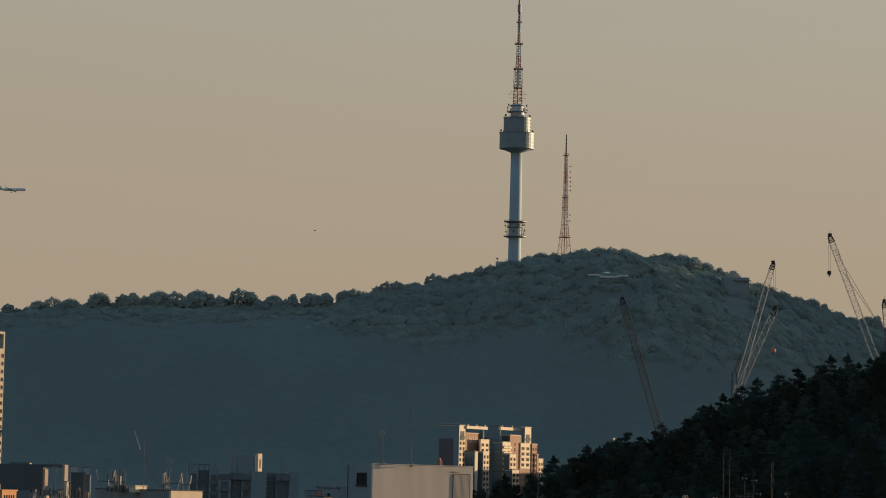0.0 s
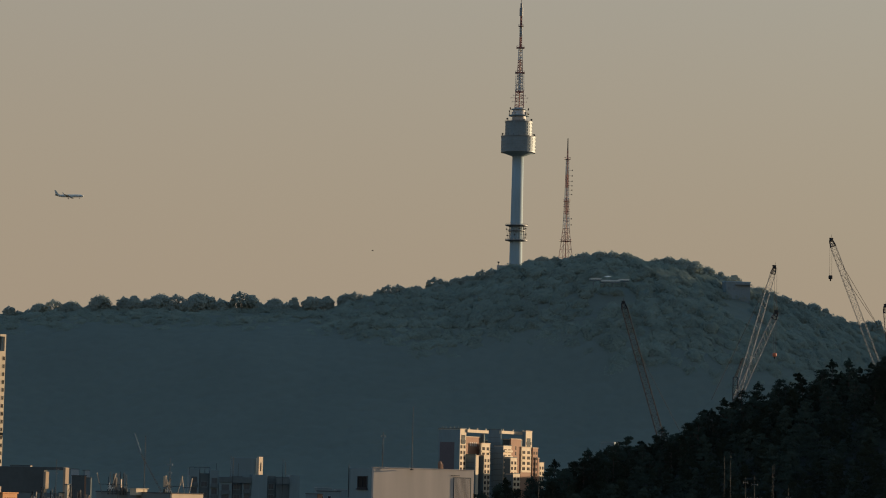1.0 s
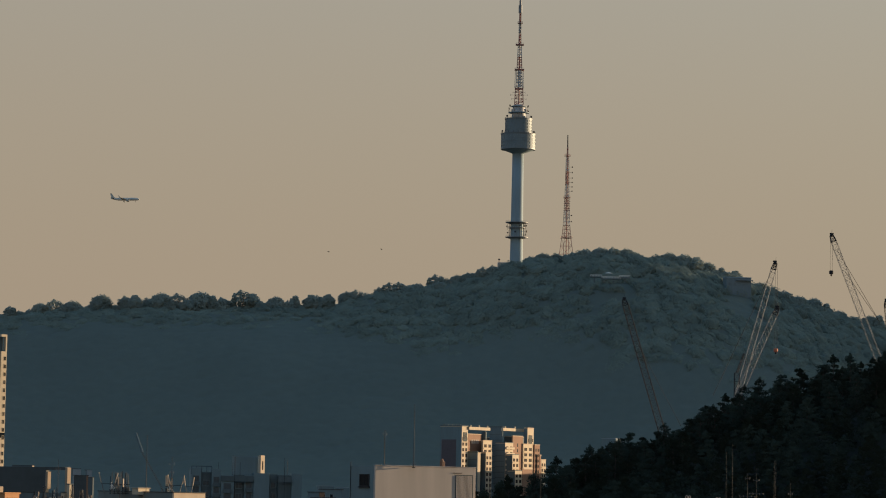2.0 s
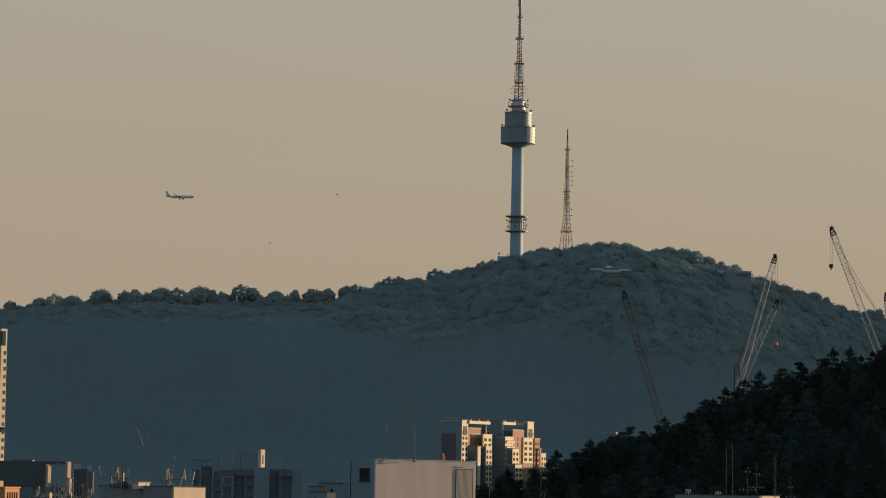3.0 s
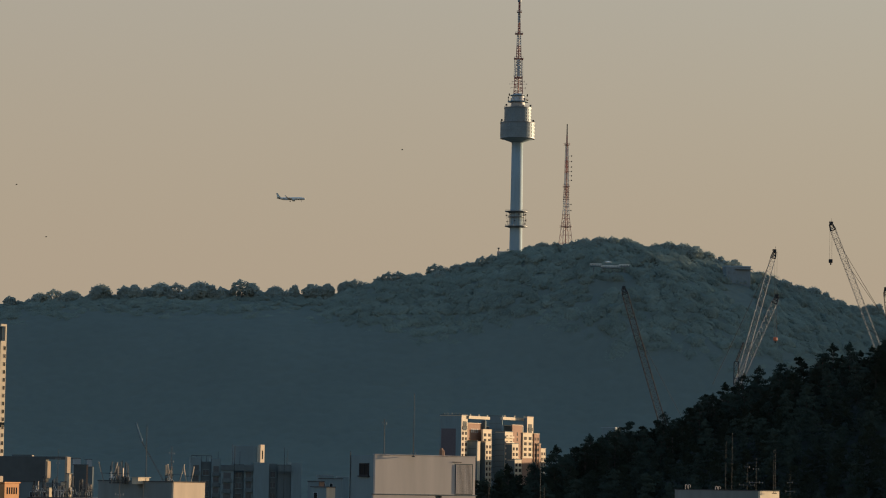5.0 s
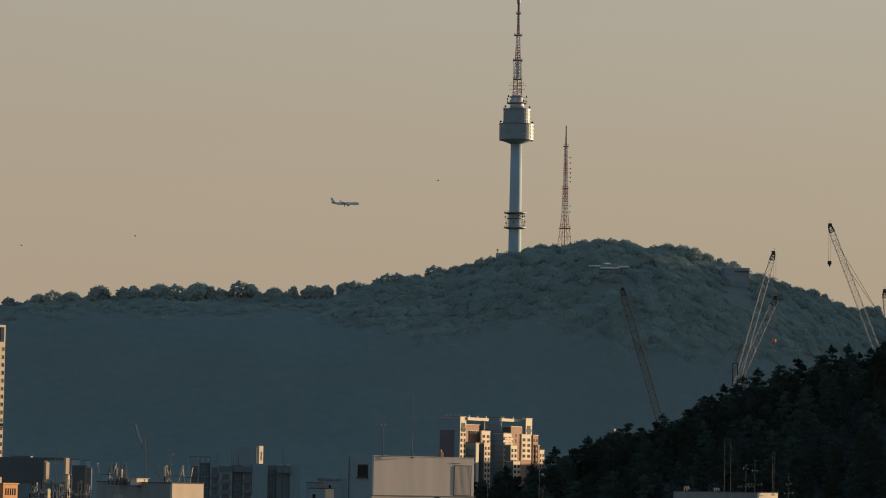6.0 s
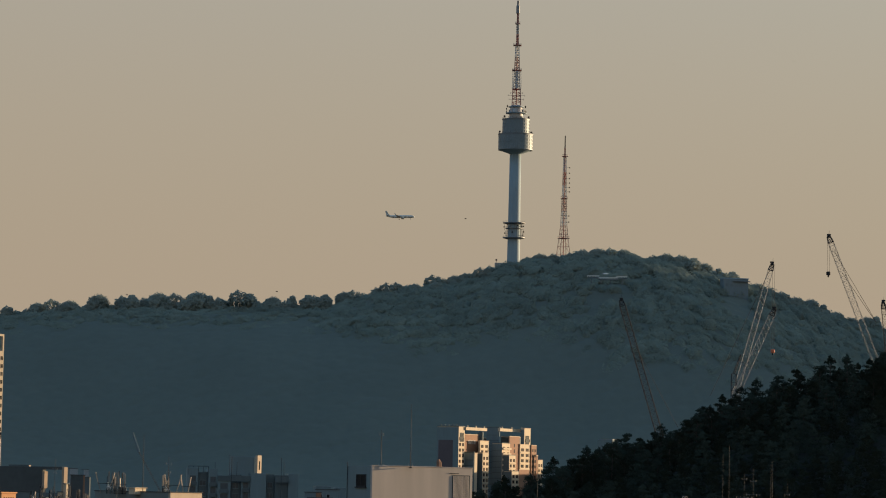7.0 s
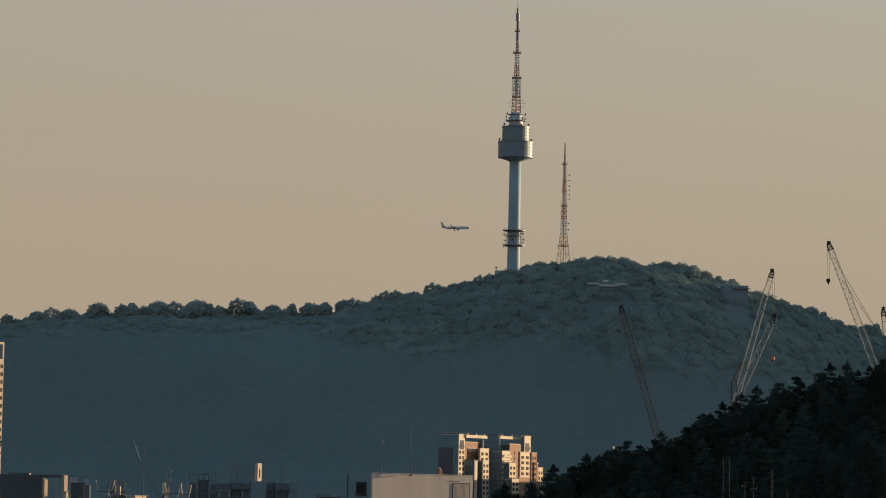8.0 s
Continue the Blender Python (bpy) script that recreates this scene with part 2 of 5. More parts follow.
def trunk_bm(rng, height, r, limbs, spread):
    bm = bmesh.new()
    lean = Vector((rng.normal() * 0.06, rng.normal() * 0.06, 0)) * height
    mid = Vector((0, 0, height * 0.5)) + lean * 0.6
    end = Vector((0, 0, height * 0.93)) + lean
    tube(bm, (0, 0, -1.5), mid, r, r * 0.7, 7)
    tube(bm, mid, end, r * 0.7, r * 0.2, 6)
    for i in range(limbs):
        f = 0.4 + 0.5 * i / limbs
        a = rng.random() * math.tau
        s = Vector((0, 0, height * f)) + lean * f
        e = s + Vector((math.cos(a), math.sin(a), 0.45 + 0.3 * rng.random())) * spread * (1.1 - 0.5 * f)
        tube(bm, s, e, r * 0.35, r * 0.1, 5)
    return bm


def broadleaf(name, seed, height, width, label, leaves=1500, clumps=16, open_crown=0.0):
    """A hardwood tree: trunk with limbs, and a full crown of leaf clumps that reaches low, with an uneven outline."""
    rng = np.random.default_rng(seed)
    root = thing(name, Matrix(), label, "tree", "trees along the ridge")
    part("trunk", trunk_bm(rng, height * 0.82, 0.022 * height, 7, width * 0.36), M_BARK, root)
    # clumps over a tall dome: even over the height, so that the crown is rounded down to its skirt
    up = -0.45 + 1.45 * (np.arange(clumps) + rng.random(clumps)) / clumps
    turn = np.arange(clumps) * 2.4 + rng.normal(size=clumps) * 0.4
    flat = np.sqrt(np.clip(1 - np.clip(up, -0.6, 0.97) ** 2, 0, 1))
    d = np.stack([np.cos(turn) * flat, np.sin(turn) * flat, up], -1)
    half = np.array([width * 0.37, width * 0.37, height * 0.42])
    c = d * half * (0.8 + 0.3 * rng.random((clumps, 1))) + [0, 0, height * 0.5]
    rad = width * (0.085 + 0.07 * rng.random((clumps, 1))) * [1, 1, 0.9] * (1 - 0.3 * open_crown)
    leaf = [leaf_quads(rng, c, rad, leaves, 0.42, calm=True)]
    if open_crown < 0.5:
        core = np.array([[0, 0, height * 0.47], [0, 0, height * 0.3]])
        leaf.append(leaf_quads(rng, core, np.array([half * 0.82, half * [0.86, 0.86, 0.6]]), leaves // 3, 0.8, calm=True))
    ob = new("crown", leaf_mesh("crown", np.concatenate(leaf), M_RIDGELEAF))
    ob.parent = root
    return root


def pine(name, seed, height, width, label):
    """A mountain pine: bare lower trunk, flat tiers of needle tufts on level limbs."""
    rng = np.random.default_rng(seed)
    root = thing(name, Matrix(), label, "tree", "pines on the near hill")
    part("trunk", trunk_bm(rng, height, 0.02 * height, 9, width * 0.4), M_BARK, root)
    cs, rs = [], []
    tiers = 9
    for i in range(tiers):
        f = i / (tiers - 1)
        reach = width * 0.5 * (1 - 0.72 * f ** 1.4) * (0.75 + 0.5 * rng.random())
        for j in range(6 if f < 0.7 else 3):
            a, k = rng.random() * math.tau, 0.35 + 0.65 * rng.random()
            cs.append((math.cos(a) * reach * k, math.sin(a) * reach * k, height * (0.16 + 0.8 * f) + rng.normal() * 0.25 + 0.3 * k))
            rs.append((width * (0.1 + 0.07 * rng.random()), width * (0.1 + 0.07 * rng.random()), 0.3))
    cs.append((0, 0, height * 0.98))
    rs.append((0.35, 0.35, 0.6))
    ob = new("crown", leaf_mesh("crown", leaf_quads(rng, np.array(cs), np.array(rs), 1400, 0.19, 0.6, 0.45, True), M_PINE))
    ob.parent = root
    return root


def crown_relief(x, y, seed, spacing, radius):
    """Rounded crowns side by side: height over the ground of a closed canopy, 0 to 1."""
    best = np.zeros_like(x)
    cx, cy = np.floor(x / spacing), np.floor(y / spacing)
    for i in (-1, 0, 1):
        for j in (-1, 0, 1):
            kx, ky = cx + i, cy + j
            h1 = np.modf(np.abs(np.sin(kx * 127.1 + ky * 311.7 + seed) * 43758.5453))[0]
            h2 = np.modf(np.abs(np.sin(kx * 269.5 + ky * 183.3 + seed) * 24634.6345))[0]
            h3 = np.modf(np.abs(np.sin(kx * 71.3 + ky * 97.9 + seed) * 13758.13))[0]
            dx, dy = x - (kx + h1) * spacing, y - (ky + h2) * spacing
            r = radius * (0.75 + 0.5 * h3)
            best = np.maximum(best, (0.75 + 0.5 * h3) * np.sqrt(np.clip(1 - (dx * dx + dy * dy) / (r * r), 0, 1)))
    return best


def open_woods(x, y):
    """How far single crowns stand out: 1 on the summit's flanks and along the crest, 0 on the closed lower slope."""
    near_summit = smooth((x + 130) / 110)
    return np.maximum(0.9 * smooth((x - 20) / 150) * smooth((y - 2470) / 200), (0.6 + 0.3 * near_summit) * smooth((y - 2640 + 60 * near_summit) / 90))


def canopy_height(x, y):
    crest = smooth((y - 2690) / 45)
    return relief(x, y) + 2.4 - 1.2 * open_woods(x, y) + crown_relief(x, y, 3, 10.5, 7.4) + (1.0 + 1.0 * smooth((x + 90) / 70) * smooth((215 - x) / 60)) * crest


def canopy():
    xs, ys = np.arange(-450, 455, 2.2), np.concatenate([np.arange(1890, 2430, 3.6), np.arange(2430, 2792, 2.2)])
    gx, gy = np.meshgrid(xs, ys)
    jit = np.random.default_rng(2).normal(size=(3, *gx.shape)) * [[[0.3]], [[0.3]], [[0.08]]]
    gx, gy = gx + jit[0], gy + jit[1]
    gz = canopy_height(gx, gy) + jit[2] * (1 + open_woods(gx, gy))
    idx = np.arange(gx.size).reshape(gx.shape)
    quads = np.stack([idx[:-1, :-1], idx[:-1, 1:], idx[1:, 1:], idx[1:, :-1]], -1)
    quads = quads[(np.abs(gx) < gy * 0.15 + 12)[:-1, :-1]].reshape(-1, 4)
    me = bpy.data.meshes.new("canopy")
    me.from_pydata(np.stack([gx, gy, gz], -1).reshape(-1, 3).tolist(), [], quads.tolist())
    me.polygons.foreach_set("use_smooth", [True] * len(me.polygons))
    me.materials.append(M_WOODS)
    tagged(new("forest_canopy", me), "closed green canopy of the mountain forest", "forest", kind="stuff")


canopy()


def woods():
    """Rounded crowns of leaf clumps, side by side where the mountain's woods stand open: nobody could count them."""
    rng = np.random.default_rng(5)
    step = 11.0
    gx, gy = np.meshgrid(np.arange(-430, 431, step), np.arange(2480, 2762, step))
    x, y = (gx + rng.normal(size=gx.shape) * 3.0).ravel(), (gy + rng.normal(size=gx.shape) * 3.0).ravel()
    stand = open_woods(x, y)
    keep = (np.abs(x) < y * 0.148 + 8) & (rng.random(len(x)) < 2.4 * (stand - 0.16))
    keep &= ~((np.abs(x - 141) < 19) & (np.abs(y - 2658) < 11)) & ~((np.abs(x - 256) < 15) & (np.abs(y - 2688) < 30))
    x, y, stand = x[keep], y[keep], stand[keep]
    n = len(x)
    broad = (5.2 + 5.0 * rng.random(n) ** 1.4) * (0.7 + 0.35 * stand)
    tall = broad * (0.55 + 0.4 * rng.random(n)) * (0.5 + 0.5 * stand)
    crest = smooth((y - 2690) / 50)
    right = smooth((x - 20) / 60)
    z = canopy_height(x, y) - 0.8 - 2.6 * (1 - stand) ** 2 + (1.9 * right - 0.3) * crest + 1.6 * rng.random(n) * stand
    tall *= 0.72 + 0.2 * right * smooth((x - 120) / 80)
    axes = np.stack([broad, broad, tall], -1)
    lean = 0.95 * np.stack([relief(x + 4, y) - relief(x - 4, y), relief(x, y + 4) - relief(x, y - 4)], -1) / 8

    def on_crown(d, k):
        """Places on the lumpy domes k in the directions d, and the way they face; the domes lean with the slope."""
        lump = 0.95 + 0.26 * np.sin(d[..., 0] * 5.1 + k) * np.sin(d[..., 1] * 4.3 + k * 1.7) + 0.16 * np.sin(d[..., 2] * 8 + d[..., 0] * 7 + k * 0.9)
        off = d * lump[..., None] * axes[k]
        off[..., 2] += (off[..., :2] * lean[k]).sum(-1)
        face = d / axes[k]
        face[..., :2] -= lean[k] * face[..., 2:]
        return np.stack([x[k], y[k], z[k]], -1) + off, face / np.linalg.norm(face, axis=-1, keepdims=True)

    # the dense heart of each crown, and the leaf clumps round it
    a, e = np.meshgrid(np.arange(12) * math.tau / 12, [-0.25, 0.12, 0.48, 0.85, 1.25])
    ball = np.stack([np.cos(a) * np.cos(e), np.sin(a) * np.cos(e), np.sin(e)], -1).reshape(1, 60, 3) * 0.86
    body = on_crown(np.repeat(ball, n, 0), np.repeat(np.arange(n)[:, None], 60, 1))[0].reshape(-1, 3)
    i = np.arange(48)
    one = np.stack([i, i // 12 * 12 + (i + 1) % 12, i // 12 * 12 + (i + 1) % 12 + 12, i + 12], -1)
    quads = (one[None] + 60 * np.arange(n)[:, None, None]).reshape(-1, 4).tolist()
    me = bpy.data.meshes.new("forest_crowns")
    me.from_pydata(body.tolist(), [], quads + (np.arange(48, 60)[None] + 60 * np.arange(n)[:, None]).tolist())
    me.polygons.foreach_set("use_smooth", [True] * len(me.polygons))
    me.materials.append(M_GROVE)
    tagged(new("forest_crowns", me), "rounded green crowns of the open woods below the summit", "forest", kind="stuff")
    k = np.repeat(np.arange(n), 390)
    m = len(k)
    d = rng.normal(size=(m, 3))
    d[:, 2] = np.abs(d[:, 2]) * 1.1 - 0.15
    d /= np.linalg.norm(d, axis=1, keepdims=True)
    p, face = on_crown(d, k)
    p = p + face * rng.random((m, 1)) ** 2 * 0.5
    nrm = face * [0.35, 0.15, 0.2] + rng.normal(size=(m, 3)) * 0.12 + [0, -0.56, 0.5]
    nrm /= np.linalg.norm(nrm, axis=-1, keepdims=True)
    u = np.cross(nrm, rng.normal(size=(m, 3)))
    u /= np.linalg.norm(u, axis=-1, keepdims=True)
    v = np.cross(nrm, u)
    s = 0.28 + 0.24 * rng.random((m, 1))
    verts = np.stack([p - u * s - v * s * 0.7, p + u * s * 0.8 - v * s, p + u * s + v * s * 0.9, p - u * s * 0.8 + v * s], 1).reshape(-1, 3)
    tagged(new("forest", leaf_mesh("forest", verts, M_GROVE)), "dense green broadleaf forest covering the mountain slope", "forest", kind="stuff")


woods()

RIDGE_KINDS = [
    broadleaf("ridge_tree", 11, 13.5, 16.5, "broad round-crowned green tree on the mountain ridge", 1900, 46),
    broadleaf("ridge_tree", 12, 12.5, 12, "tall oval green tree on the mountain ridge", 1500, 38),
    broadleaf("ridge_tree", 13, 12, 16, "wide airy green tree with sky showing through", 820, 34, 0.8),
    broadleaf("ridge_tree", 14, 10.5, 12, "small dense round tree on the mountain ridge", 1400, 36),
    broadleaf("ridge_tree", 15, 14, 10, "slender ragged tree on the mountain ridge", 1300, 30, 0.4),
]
# x along the ridge, height of the tree's top, kind
RIDGE_TREES = [
    (-382.8, 208.45, 3), (-356.86, 212.4, 0), (-342.92, 215.64, 2), (-327.87, 214.88, 0),
    (-302.97, 220.82, 0), (-280.89, 219.18, 3), (-272.92, 221.32, 1), (-260.82, 218.01, 3),
    (-249.92, 223.21, 0), (-234.38, 222.96, 2), (-214.89, 224.79, 0), (-203.8, 221.96, 4),
    (-195.23, 219.6, 3), (-177.85, 226.91, 2), (-168.29, 224.56, 1), (-148.19, 221.88, 0),
    (-130.68, 223.18, 4), (-116.68, 224.42, 1), (-110.64, 223.01, 3), (-102.16, 225.16, 1),
    (-84.67, 227.46, 0), (-76.68, 229.1, 2), (-67.59, 225.23, 3), (-55.68, 231.45, 3),
    (-46.74, 236.12, 2), (-37.73, 236.77, 2), (-22.68, 236.02, 0), (-5.77, 243.84, 2),
    (-0.74, 242.41, 2), (12.27, 244.14, 0), (22.26, 246.31, 0), (36.21, 251.57, 2),
    (44.22, 252.71, 3), (77.18, 261.81, 0), (88.17, 265.01, 0), (100.71, 264.71, 3), (115.24, 265.96, 3),
    (125.23, 269.14, 0), (139.25, 270.89, 0), (150.79, 270.58, 3), (161.33, 270.25, 0),
    (172.41, 266.41, 3), (187.49, 264.14, 3), (199.49, 267.36, 0), (212.54, 266.07, 0),
    (224.6, 264.26, 1), (233.68, 259.38, 0), (246.76, 255.07, 4), (258.82, 252.76, 1),
    (281.47, 242.58, 0), (292.03, 238.74, 1), (304.1, 234.92, 3), (315.15, 231.09, 0),
    (328.2, 229.3, 0), (340.26, 224.98, 4), (351.32, 218.64, 0), (365.39, 213.35, 3), (378.4, 214.57, 0), (386.91, 215.22, 4),
]
FILL = []
for i, (a, c) in enumerate(zip(RIDGE_TREES, RIDGE_TREES[1:])):
    gap = c[0] - a[0]
    if a[0] < -90 and i % 3 == 1:
        continue
    for f in ((0.5,) if gap < 11 else (0.33, 0.67) if gap < 30 else ()):
        FILL.append((a[0] + gap * f, a[1] + (c[1] - a[1]) * f - (2.2 if a[0] > 20 else 4.6) - (i * 13 % 5) * 0.5, (0, 3, 2, 0, 1)[(i * 3 + int(f * 9)) % 5]))
TALL = [13.5, 12.5, 12, 10.5, 14]
for i, (x, top, k) in enumerate(RIDGE_TREES + FILL):
    y = 2756 + (i * 37 % 13) - 6
    x, top = x * y / 2800, 50 + (top - 50) * y / 2800
    z = float(relief(x, y))
    s = max(0.9, min(1.3, (top - z + 1.5) / TALL[k]))
    m = pose(x, y, top + 0.9 - TALL[k] * s, 0, 0, i * 77 % 60 - 30) @ Matrix.Diagonal((s, s, s, 1))
    t = copy_thing(RIDGE_KINDS[k], Matrix())
    t.matrix_basis = m
for t in RIDGE_KINDS:
    for o in list(t.children):
        bpy.data.objects.remove(o)
    bpy.data.objects.remove(t)

PINES = [
    pine("pine_tree", 31, 9.5, 6.2, "dark green mountain pine with flat tiers"),
    pine("pine_tree", 32, 8.5, 7.0, "dark spreading mountain pine"),
    pine("pine_tree", 33, 10.5, 5.6, "tall dark green pine"),
    pine("pine_tree", 34, 7.5, 6.0, "low dense dark pine"),
]
rng = np.random.default_rng(8)
stuff = []
for row, y in enumerate(np.arange(676, 812, 5.6)):
    for x in np.arange(-4, 128, 4.0):
        px, py = x + rng.normal() * 1.1, y + rng.normal() * 1.5
        z, s, turn, k = float(relief(px, py)), 0.66 + 0.42 * rng.random(), rng.random() * 360, int(rng.integers(0, 4))
        if z < 33 or px > 0.142 * py + 4:
            continue
        m = pose(px, py, z - 0.6, 0, 0, turn) @ Matrix.Diagonal((s, s, s, 1))
        if y > 765:
            copy_thing(PINES[k], Matrix()).matrix_basis = m
        else:
            me = next(o for o in PINES[k].children if o.name.startswith("crown")).data
            co = np.empty(len(me.vertices) * 3, np.float32)
            me.vertices.foreach_get("co", co)
            co = co.reshape(-1, 4, 3)[rng.random(1750)[:len(me.vertices) // 4] < 0.62].reshape(-1, 3)
            stuff.append(co @ np.array(m.to_3x3()).T + np.array(m.translation))
tagged(new("pine_wood", leaf_mesh("pine_wood", np.concatenate(stuff), M_PINE)), "dense dark pine wood on the near hillside", "forest", kind="stuff")
for t in PINES:
    for o in list(t.children):
        bpy.data.objects.remove(o)
    bpy.data.objects.remove(t)


# ---- the observation tower on the summit ----
def tower():
    x, y, z = 64.92, 2800, 260.09
    t = thing("observation_tower", pose(x, y, z), "tall pale concrete observation tower with dark glazed pod on the summit", "tower")
    part("shaft", lathe(bmesh.new(), [(6.0, -22), (5.7, 0), (5.5, 20), (5.2, 60), (5.0, 96)], 48), M_SHAFT, t, "smooth pale concrete shaft", True)
    bm = boxed(-16.5, -6.5, -4, 6, -16, -3.0, None, 0.2)
    part("base_building", bm, M_WALLWHITE, t)
    bm = bmesh.new()
    tube(bm, (-15.2, 0, -3.0), (-15.2, 0, -0.4), 0.25)
    box(bm, -16.0, -14.4, -0.5, 0.5, -0.8, 0.4)
    part("base_antenna", bm, M_DARKSTEEL, t)
    for h, r in ((19.8, 10.0), (33.0, 10.0)):
        ring = part("ring_platform", lathe(bmesh.new(), [(5.2, h - 1.6), (r - 0.6, h - 0.5), (r, h - 0.4), (r, h + 0.15), (r - 0.3, h + 0.2), (5.2, h + 0.2)], 40), M_STEEL, t)
        bm = bmesh.new()
        for i in range(24):
            a = i * math.tau / 24
            tube(bm, (math.cos(a) * (r - 0.2), math.sin(a) * (r - 0.2), h), (math.cos(a) * (r - 0.2), math.sin(a) * (r - 0.2), h + 1.2), 0.06, None, 4)
            b = a + math.tau / 24
            tube(bm, (math.cos(a) * (r - 0.2), math.sin(a) * (r - 0.2), h + 1.2), (math.cos(b) * (r - 0.2), math.sin(b) * (r - 0.2), h + 1.2), 0.06, None, 4)
        part("railing", bm, M_STEEL, ring)
    part("inner_ring", lathe(bmesh.new(), [(5.3, 27.6), (7.6, 27.8), (7.6, 28.3), (5.3, 28.4)], 32), M_STEEL, t)
    for i in range(16):
        a = i * math.tau / 16
        part("column", tube(bmesh.new(), (math.cos(a) * 6.4, math.sin(a) * 6.4, 19.9), (math.cos(a) * 6.4, math.sin(a) * 6.4, 32), 0.16, None, 5), M_STEEL, t)
    for a, h, r in ((-15, 25.0, 1.25), (-40, 29.5, 0.8), (20, 30.5, 0.7), (185, 29.3, 0.8), (205, 23.5, 0.7), (-70, 30, 0.6), (-100, 24, 0.7), (-28, 21.8, 0.8)):
        d = Vector((math.cos(radians(a)), math.sin(radians(a)), 0))
        c = d * 8.6 + Vector((0, 0, h))
        dish = part("dish_antenna", tube(bmesh.new(), c, c + d * 0.7, r * 0.55, r, 14), M_DARKSTEEL, t)
        part("dish_mount", tube(bmesh.new(), c - d * 3.0, c, 0.14, None, 5), M_STEEL, dish)
        part("dish_pole", tube(bmesh.new(), c - d * 0.2 - Vector((0, 0, 3)), c - d * 0.2 + Vector((0, 0, 2.5)), 0.13, None, 5), M_STEEL, dish)
    # lower pod
    part("pod_underside", lathe(bmesh.new(), [(5.0, 94.2), (6.4, 95.0), (14.4, 97.9), (15.0, 98.2)], 48), M_SHAFT, t, "dark sloping underside of the pod")
    def drum(name, r, z0, z1, floors):
        body = part(name, lathe(bmesh.new(), [(r - 0.18, z0), (r - 0.18, z1)], 48), M_POD, t, "dark glazed drum of the pod")
        n = 30
        for i in range(floors + 1):
            h = z0 + (z1 - z0) * i / floors
            part("spandrel_band", lathe(bmesh.new(), [(r - 0.3, h - 0.55), (r, h - 0.5), (r, h + 0.5), (r - 0.3, h + 0.55)], 48), M_BAND if i in (0, floors) else M_POD, body)
        me = None
        for i in range(n):
            a = i * math.tau / n
            if me is None:
                me = part("mullion", boxed(r - 0.3, r - 0.05, -0.12, 0.12, z0, z1), M_POD, body)
            else:
                o = new("mullion", me.data)
                o.parent = body
                o.matrix_basis = pose(0, 0, 0, 0, 0, math.degrees(a))
    drum("lower_pod", 15.4, 98.3, 111.2, 4)
    part("pod_terrace", lathe(bmesh.new(), [(15.6, 111.4), (15.8, 112.2), (12.4, 112.5)], 48), M_BAND, t)
    drum("upper_pod", 12.0, 112.8, 124.6, 4)
    part("pod_roof", lathe(bmesh.new(), [(12.3, 124.8), (12.4, 125.6), (6.4, 126.2)], 48), M_BAND, t)
    for i in range(20):
        a = i * math.tau / 20
        for r, h in ((11.9, 125.6), (15.3, 112.2)):
            part("roof_post", tube(bmesh.new(), (math.cos(a) * r, math.sin(a) * r, h), (math.cos(a) * r, math.sin(a) * r, h + 1.5), 0.13, None, 4), M_DARKSTEEL, t)
    for a, r, h in ((180, 14.2, 112.4), (12, 14.2, 112.4), (200, 11, 125.7), (0, 11.2, 125.7)):
        c = Vector((math.cos(radians(a)) * r, math.sin(radians(a)) * r, h))
        bm = tube(bmesh.new(), c, c + Vector((0, 0, 1.6)), 0.2)
        box(bm, c.x - 0.8, c.x + 0.8, c.y - 0.6, c.y + 0.6, c.z + 1.4, c.z + 2.8, None, 0.2)
        part("roof_unit", bm, M_DARKSTEEL, t)
    part("neck", lathe(bmesh.new(), [(6.3, 126), (6.0, 130), (5.6, 134), (5.2, 137.2), (4.6, 138)], 32), M_MASTWHITE, t, "pale drum under the antenna mast", True)
    part("neck_platform", lathe(bmesh.new(), [(5.6, 130.4), (9.2, 130.7), (9.3, 131.3), (5.6, 131.5)], 32), M_SHAFT, t)
    part("neck_collar", lathe(bmesh.new(), [(5.2, 136.0), (7.0, 136.4), (7.0, 136.9), (5.0, 137.0)], 32), M_SHAFT, t)
    for i in range(6):
        a = radians(i * 60 - 75)
        bm = boxed(math.cos(a) * 6.2 - 0.5, math.cos(a) * 6.2 + 0.5, math.sin(a) * 6.2 - 0.5, math.sin(a) * 6.2 + 0.5, 131.6, 134.4)
        part("equipment_cabinet", bm, M_WALLWHITE, t)
    for a, h in ((180, 132.3), (5, 132.3), (170, 135), (20, 137.4), (-30, 132.5), (150, 138)):
        c = Vector((math.cos(radians(a)) * 8.4, math.sin(radians(a)) * 8.4, h))
        o = part("dish_antenna", tube(bmesh.new(), c, c + (c - Vector((0, 0, h))).normalized() * 0.6, 0.6, 1.15, 12), M_DARKSTEEL, t)
        part("dish_pole", tube(bmesh.new(), c - Vector((0, 0, 1.6)), c + Vector((0, 0, 0.4)), 0.15), M_DARKSTEEL, o)
    # antenna mast
    mast = [
        (138, 152.5, 7.8, 6.6, 5, M_MASTRED), (152.5, 169.5, 6.0, 4.4, 6, M_MASTWHITE), (169.5, 181, 4.4, 3.6, 5, M_MASTRED), (181, 192, 3.6, 3.0, 5, M_MASTWHITE),
        (192, 202, 2.1, 1.8, 6, M_MASTRED), (202, 212, 1.6, 1.5, 6, M_MASTWHITE), (212, 220.5, 1.4, 1.3, 6, M_MASTRED)]
